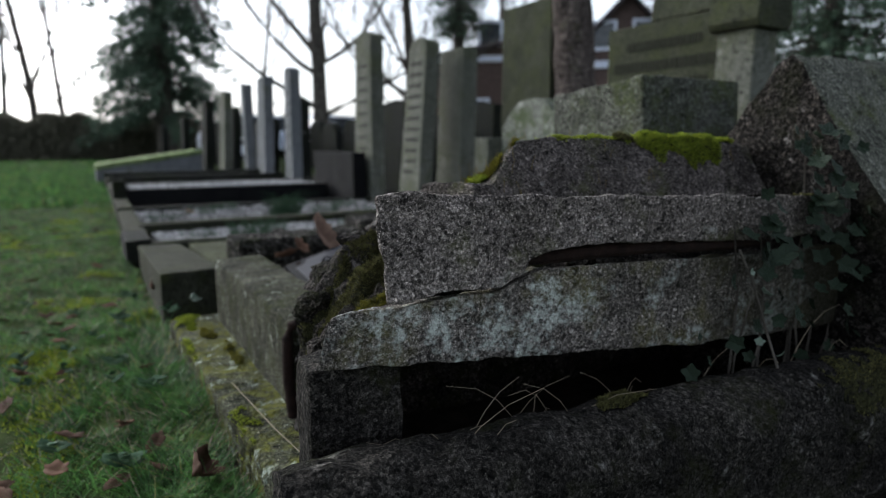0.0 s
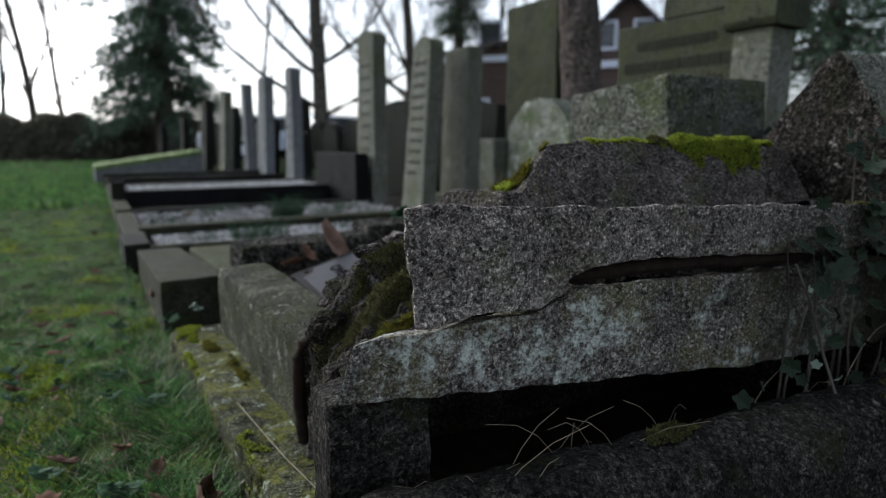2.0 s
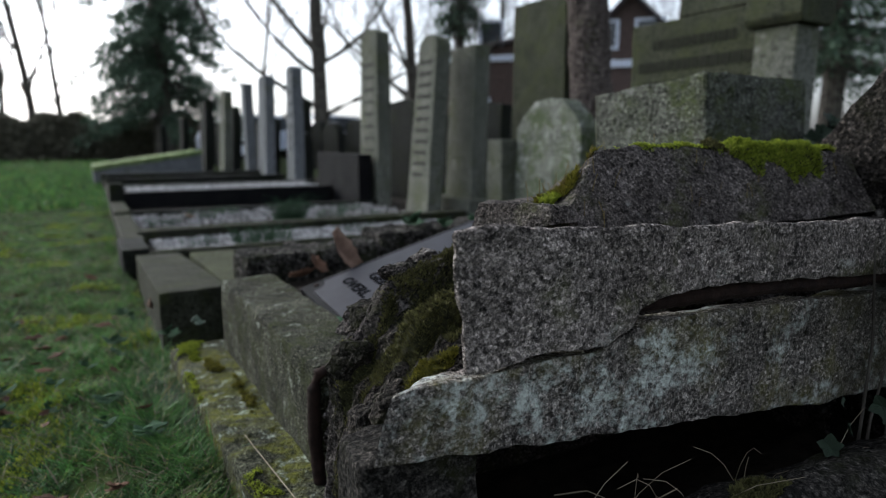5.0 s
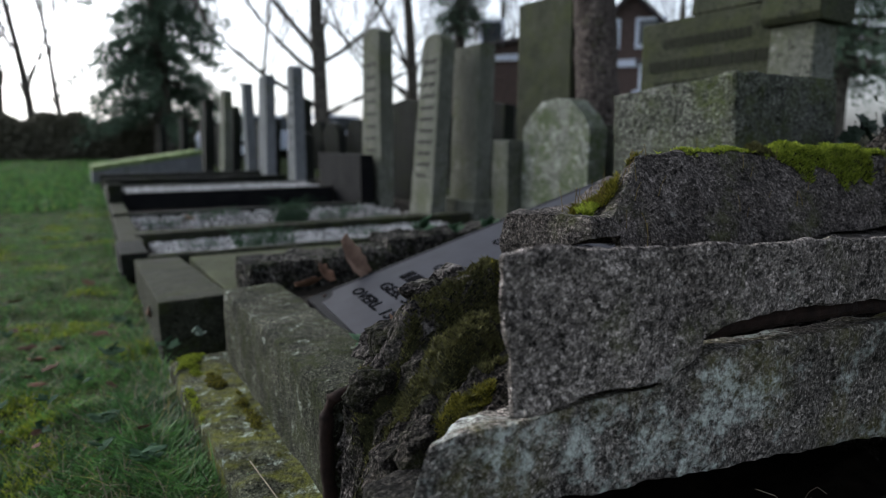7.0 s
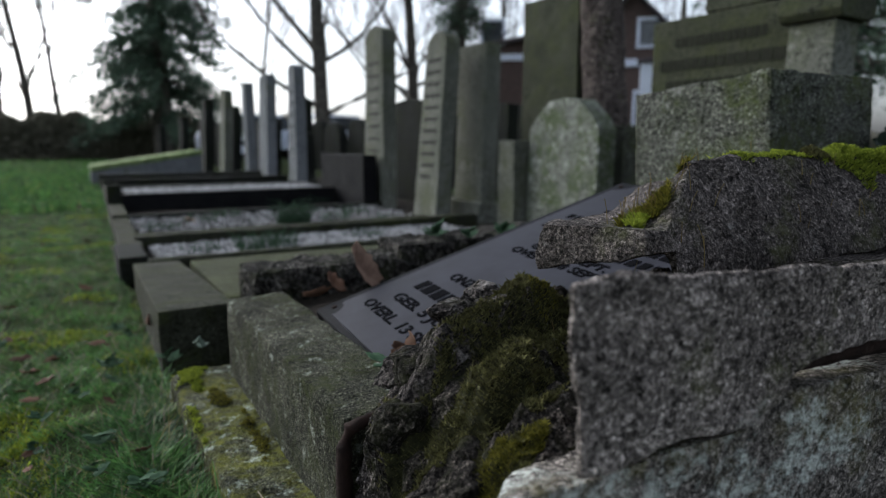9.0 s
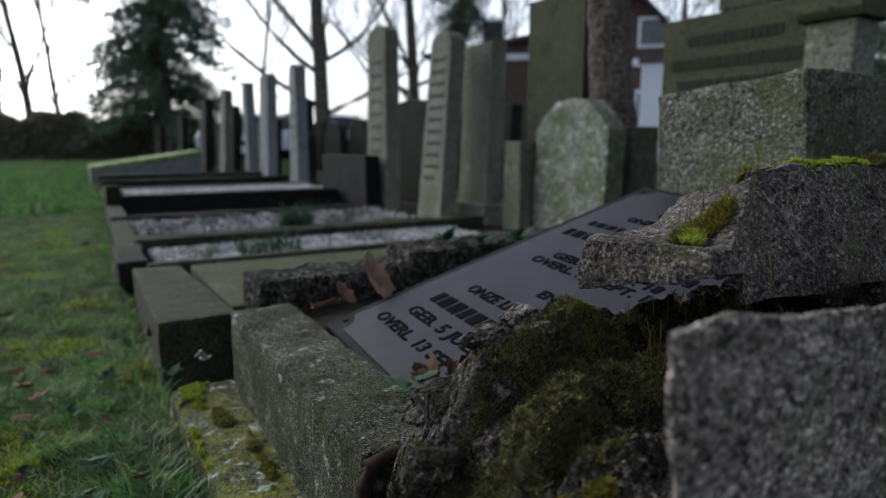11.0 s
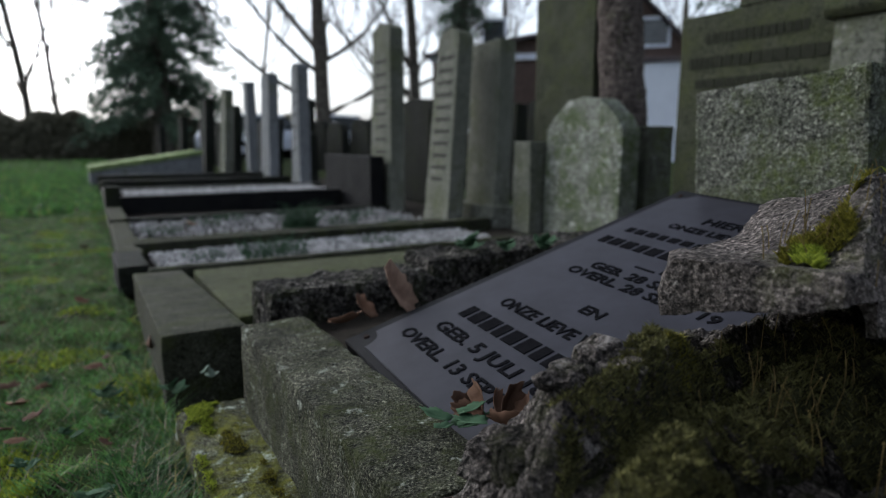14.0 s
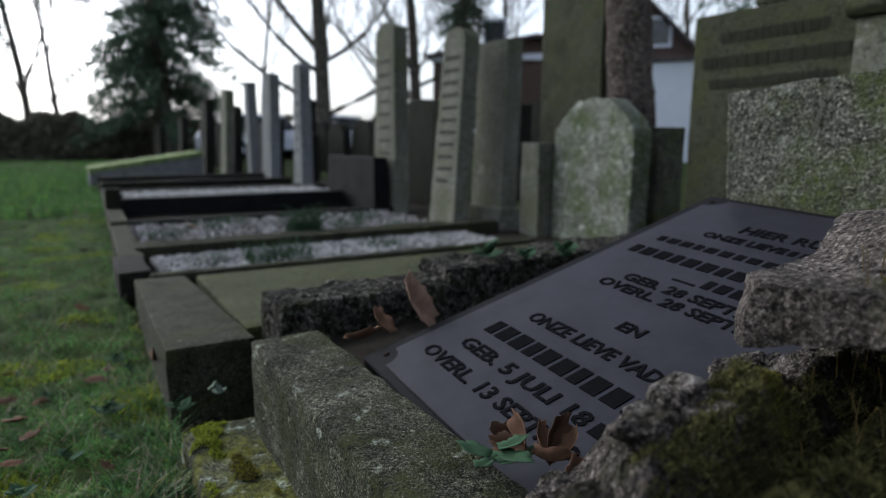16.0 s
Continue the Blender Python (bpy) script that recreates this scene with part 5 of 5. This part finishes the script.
ivy([(0.82, 0.515, 0.44, 0.022, 5), (0.88, 0.515, 0.425, 0.03, 9), (0.96, 0.52, 0.46, 0.035, 11), (1.01, 0.515, 0.50, 0.035, 10), (1.02, 0.56, 0.55, 0.03, 9), (1.06, 0.50, 0.43, 0.04, 10), (0.96, 0.50, 0.36, 0.05, 9)], "dark ivy climbing where the beam meets the coping stone", 1, 0.042)
ivy([(1.56, 0.99, 0.61, 0.035, 12), (1.63, 0.97, 0.57, 0.045, 14), (1.50, 0.98, 0.55, 0.04, 10)], "dark glossy ivy below the granite pedestal", 2, 0.06)
ivy([(0.80, 0.50, 0.33, 0.03, 5), (0.86, 0.49, 0.28, 0.04, 6), (1.0, 0.49, 0.27, 0.06, 10), (0.74, 0.50, 0.24, 0.05, 7)], "ivy runner hanging over the dark gap below the beam", 3, 0.034)


def stems(name, origin, count, reach, height, material, label, seed, radius=0.0011):
    """Bent dry grass stems."""
    rng = random.Random(seed)
    tubes = []
    for k in range(count):
        x, y = origin[0] + rng.uniform(-reach[0], reach[0]), origin[1] + rng.uniform(-reach[1], reach[1])
        h = height * rng.uniform(0.45, 1.2)
        a = rng.uniform(-0.9, 0.9) * h
        b = rng.uniform(-0.4, 0.1) * h
        tip = rng.uniform(0.55, 1.0)
        pts = [(x + a * f ** 1.8, y + b * f ** 1.6, origin[2] + h * (f * 1.25 - (1.25 - tip) * f ** 3)) for f in (0, 0.17, 0.34, 0.5, 0.66, 0.82, 1.0)]
        tubes.append(tube(pts, [radius * (1 - 0.6 * k / 6) for k in range(7)], 4, False))
    return tagged(solid(name, join(*tubes), material), label, "grass", kind="stuff")


stems("dry_grass", (0.48, 0.545, 0.12), 34, (0.22, 0.04), 0.16, M_DRYGRASS, "pale dry grass stems growing out of the gap", 1, 0.0008)
stems("dry_grass", (0.90, 0.50, 0.12), 5, (0.2, 0.04), 0.22, M_DRYGRASS, "pale dry stems beside the ivy", 2)
stems("green_tuft", (0.265, 0.62, 0.115), 40, (0.05, 0.05), 0.07, M_WEED, "small green grass tuft in the corner of the step", 3, 0.0012)
part_straw = tube([(0.205, 1.10, 0.128), (0.215, 0.85, 0.142), (0.232, 0.66, 0.150)], [0.0008, 0.0008, 0.0005], 5)
tagged(solid("straw", part_straw, M_DRYGRASS), "long dry straw lying along the stone step", "straw")


def leaf(name, kind, size, curl, m, material, label, category, group=""):
    ob = solid(name, leaf_shape(kind, size, curl, int(size * 1000)), material, True)
    ob.matrix_world = m
    return tagged(ob, label, category, group)


rng = random.Random(77)
first = leaf("fallen_leaf", "oak", 0.055, 0.35, pose(-0.12, 2.1, 0.05, 8, 4, 30), M_DEADLEAF, "curled brown fallen leaf lying on the grass", "leaf", "fallen leaves")
for k in range(70):
    y = rng.uniform(0.9, 7.5) if k < 52 else rng.uniform(1.0, 2.4)
    x = 0.10 - rng.random() ** 0.8 * (0.12 + 0.13 * y)
    ob = copy_thing(first, pose(x, y, lawn_height(x, y) + 0.022, rng.uniform(-25, 25), rng.uniform(-25, 25), rng.uniform(0, 360)) @ Matrix.Scale(rng.uniform(0.5, 1.15), 4))
leaf("fallen_leaf", "oval", 0.12, 0.30, pose(0.510, 1.462, 0.330, 62, 50, 20), M_PALELEAF, "large pale brown leaf standing at the edge of the plate", "leaf")
leaf("fallen_leaf", "oak", 0.08, 0.4, pose(0.46, 1.48, 0.295, 28, -20, 80), M_DEADLEAF, "crumpled brown leaf beside the plate", "leaf")
leaf("fallen_leaf", "oak", 0.075, 0.4, pose(0.425, 1.47, 0.282, 15, 20, 140), M_DEADLEAF, "crumpled brown leaf in the corner behind the kerb", "leaf")
for x, y, z, a, b, c, s in ((0.405, 1.075, 0.290, 30, 20, 10, 0.050), (0.420, 1.03, 0.296, 45, -30, 60, 0.055), (0.41, 1.00, 0.296, 50, 10, 120, 0.05), (0.435, 1.00, 0.302, 25, 30, 200, 0.045), (0.40, 1.05, 0.292, 50, 0, 300, 0.045), (0.405, 0.965, 0.298, 35, -15, 30, 0.05), (0.415, 1.045, 0.305, 70, 40, 250, 0.05), (0.43, 1.02, 0.31, 60, -50, 20, 0.05)):
    leaf("fallen_leaf", "oak", s, 0.5, pose(x, y, z, a, b, c), M_DEADLEAF, "curled dark brown leaf caught at the foot of the plate", "leaf", "leaves on the plate")
leaf("fallen_leaf", "oak", 0.08, 0.35, pose(1.262, 1.30, 0.47, 20, 20, 60), M_DEADLEAF, "brown leaf at the head of the plate", "leaf")
leaf("fallen_leaf", "oak", 0.10, 0.8, pose(0.10, 0.88, 0.085, 50, 20, 70), M_DEADLEAF, "rolled brown leaf standing in the grass beside the step", "leaf")
leaf("fallen_leaf", "oak", 0.06, 0.5, pose(0.155, 2.05, 0.12, 80, 0, 80), M_DEADLEAF, "brown leaf leaning against the kerb", "leaf")


def weed(m, count, size, material, label, seed, kind="weed", rise=0.5):
    """A rosette of leaves on short stalks."""
    rng = random.Random(seed)
    t = thing("weed", m, label, "weed")
    for k in range(count):
        a = k * 2.4 + rng.uniform(-0.4, 0.4)
        ob = part("leaf", leaf_shape(kind, size * rng.uniform(0.7, 1.15), 0.25, k + seed), material, t, "", True)
        ob.matrix_local = Matrix.Rotation(a, 4, "Z") @ Matrix.Rotation(-rise * rng.uniform(0.3, 1.4), 4, "Y") @ Matrix.Translation((size * 0.55, 0, 0.004 + 0.008 * (k % 3)))
    return t


weed(pose(0.375, 1.040, 0.276), 6, 0.046, M_WEED, "green jagged weed seedling between kerb and plate", 1, "weed", 0.25)
weed(pose(0.238, 1.72, 0.128), 8, 0.022, M_PALEWEED, "silvery weed growing in the joint behind the step", 2, "weed", 0.9)
weed(pose(0.175, 1.74, 0.10), 6, 0.035, M_WEED, "small green weed beside the kerb", 3, "weed", 0.6)
weed(pose(0.80, 1.66, 0.335), 9, 0.05, M_WEED, "green weed behind the plate", 4, "weed", 0.6)
weed(pose(0.97, 1.60, 0.33), 8, 0.05, M_WEED, "green weed along the far edge of the plate", 5, "weed", 0.6)
weed(pose(0.88, 1.63, 0.33), 7, 0.04, M_WEED, "green weed along the far edge of the plate", 6, "weed", 0.6)
for k, (x, y) in enumerate(((0.03, 1.45), (-0.08, 1.15), (0.02, 1.0), (-0.16, 1.7), (0.06, 1.9), (-0.02, 0.85), (0.08, 1.25))):
    weed(pose(x, y, lawn_height(x, y) + 0.015), 7, 0.034, M_WEED, "flat green weed in the lawn", 20 + k, "oval", 0.35)
stems("weed_tuft", (1.15, 3.98, 0.07), 150, (0.10, 0.06), 0.17, M_WEED, "green feathery weed on a gravel bed", 5, 0.003)
stems("weed_tuft", (0.78, 3.22, 0.085), 110, (0.14, 0.10), 0.09, M_WEED, "low green weeds in the gravel", 6, 0.003)

for k, (x, y) in enumerate(((0.45, 4.3), (0.72, 4.55), (1.5, 4.2), (0.9, 4.75), (1.75, 4.5), (0.5, 3.3), (1.35, 3.35), (1.7, 3.9))):
    stems("weed_tuft", (x, y, 0.06), 45, (0.10, 0.06), 0.07, M_WEED, "small green grass tuft in a gravel bed", 40 + k, 0.0025)
leaf("fallen_leaf", "oak", 0.12, 0.3, pose(0.62, 4.45, 0.085, 20, 10, 60), M_PALELEAF, "large pale brown leaf lying on a gravel bed", "leaf")

strap = tube([(0.375, 0.924, 0.272), (0.33, 0.928, 0.276), (0.292, 0.934, 0.276), (0.270, 0.938, 0.268), (0.263, 0.937, 0.25), (0.262, 0.935, 0.18), (0.266, 0.930, 0.105)], [0.004, 0.006, 0.007, 0.008, 0.009, 0.009, 0.008], 14)
tagged(solid("iron_strap", rough_up(strap, 0.005, 0.002, 60, 3.0), M_RUST, True), "dark rusty iron strap bent down over the end of the kerb", "strap")
runner = thing("ivy_runner", pose(0.76, 0.494, 0.384), "long thin ivy runner hanging across the dark gap onto the kerb", "ivy")
part("stem", tube([(0, 0, 0.03), (0.02, -0.012, -0.02), (0.05, -0.018, -0.09), (0.055, -0.045, -0.16), (0.038, -0.078, -0.232)], [0.0016, 0.0018, 0.0020, 0.0018, 0.0010], 6), M_BARK, runner)
rng = random.Random(31)
for x, y, z in ((0.01, -0.012, 0.0), (0.035, -0.02, -0.03), (0.045, -0.022, -0.06), (0.03, -0.02, -0.10), (0.062, -0.035, -0.12), (0.036, -0.084, -0.235)):
    ob = part("leaf", leaf_shape("ivy", rng.uniform(0.014, 0.024), 0.3, rng.randint(0, 9)), M_PALEWEED, runner)
    ob.matrix_local = pose(x, y, z, rng.uniform(30, 80), rng.uniform(-40, 40), rng.uniform(0, 360))
rng = random.Random(52)
for k in range(34):
    x = rng.uniform(0.30, 1.05)
    y = 0.565 - 0.11 * (x - 0.3) + rng.uniform(-0.03, 0.03)
    leaf("fallen_leaf", "oak", rng.uniform(0.022, 0.045), 0.6, pose(x, y, 0.135 + rng.uniform(0, 0.05), rng.uniform(-60, 60), rng.uniform(-50, 50), rng.uniform(0, 360)), M_DEADLEAF, "dark rotting leaf in the gap under the beam", "leaf", "leaves in the gap")
stems("dry_grass", (0.40, 0.548, 0.12), 18, (0.16, 0.02), 0.20, M_DRYGRASS, "thin pale grass stems standing before the dark gap", 9, 0.0007)
for k in range(16):                       # broad leaved weeds scattered along the verge
    y = rng.uniform(0.95, 2.6)
    x = 0.12 - rng.random() * (0.10 + 0.16 * y)
    weed(pose(x, y, lawn_height(x, y) + 0.018), rng.randint(4, 7), rng.uniform(0.020, 0.034), M_WEED, "small broad leaved weed growing in the lawn", 60 + k, "weed", 0.5)
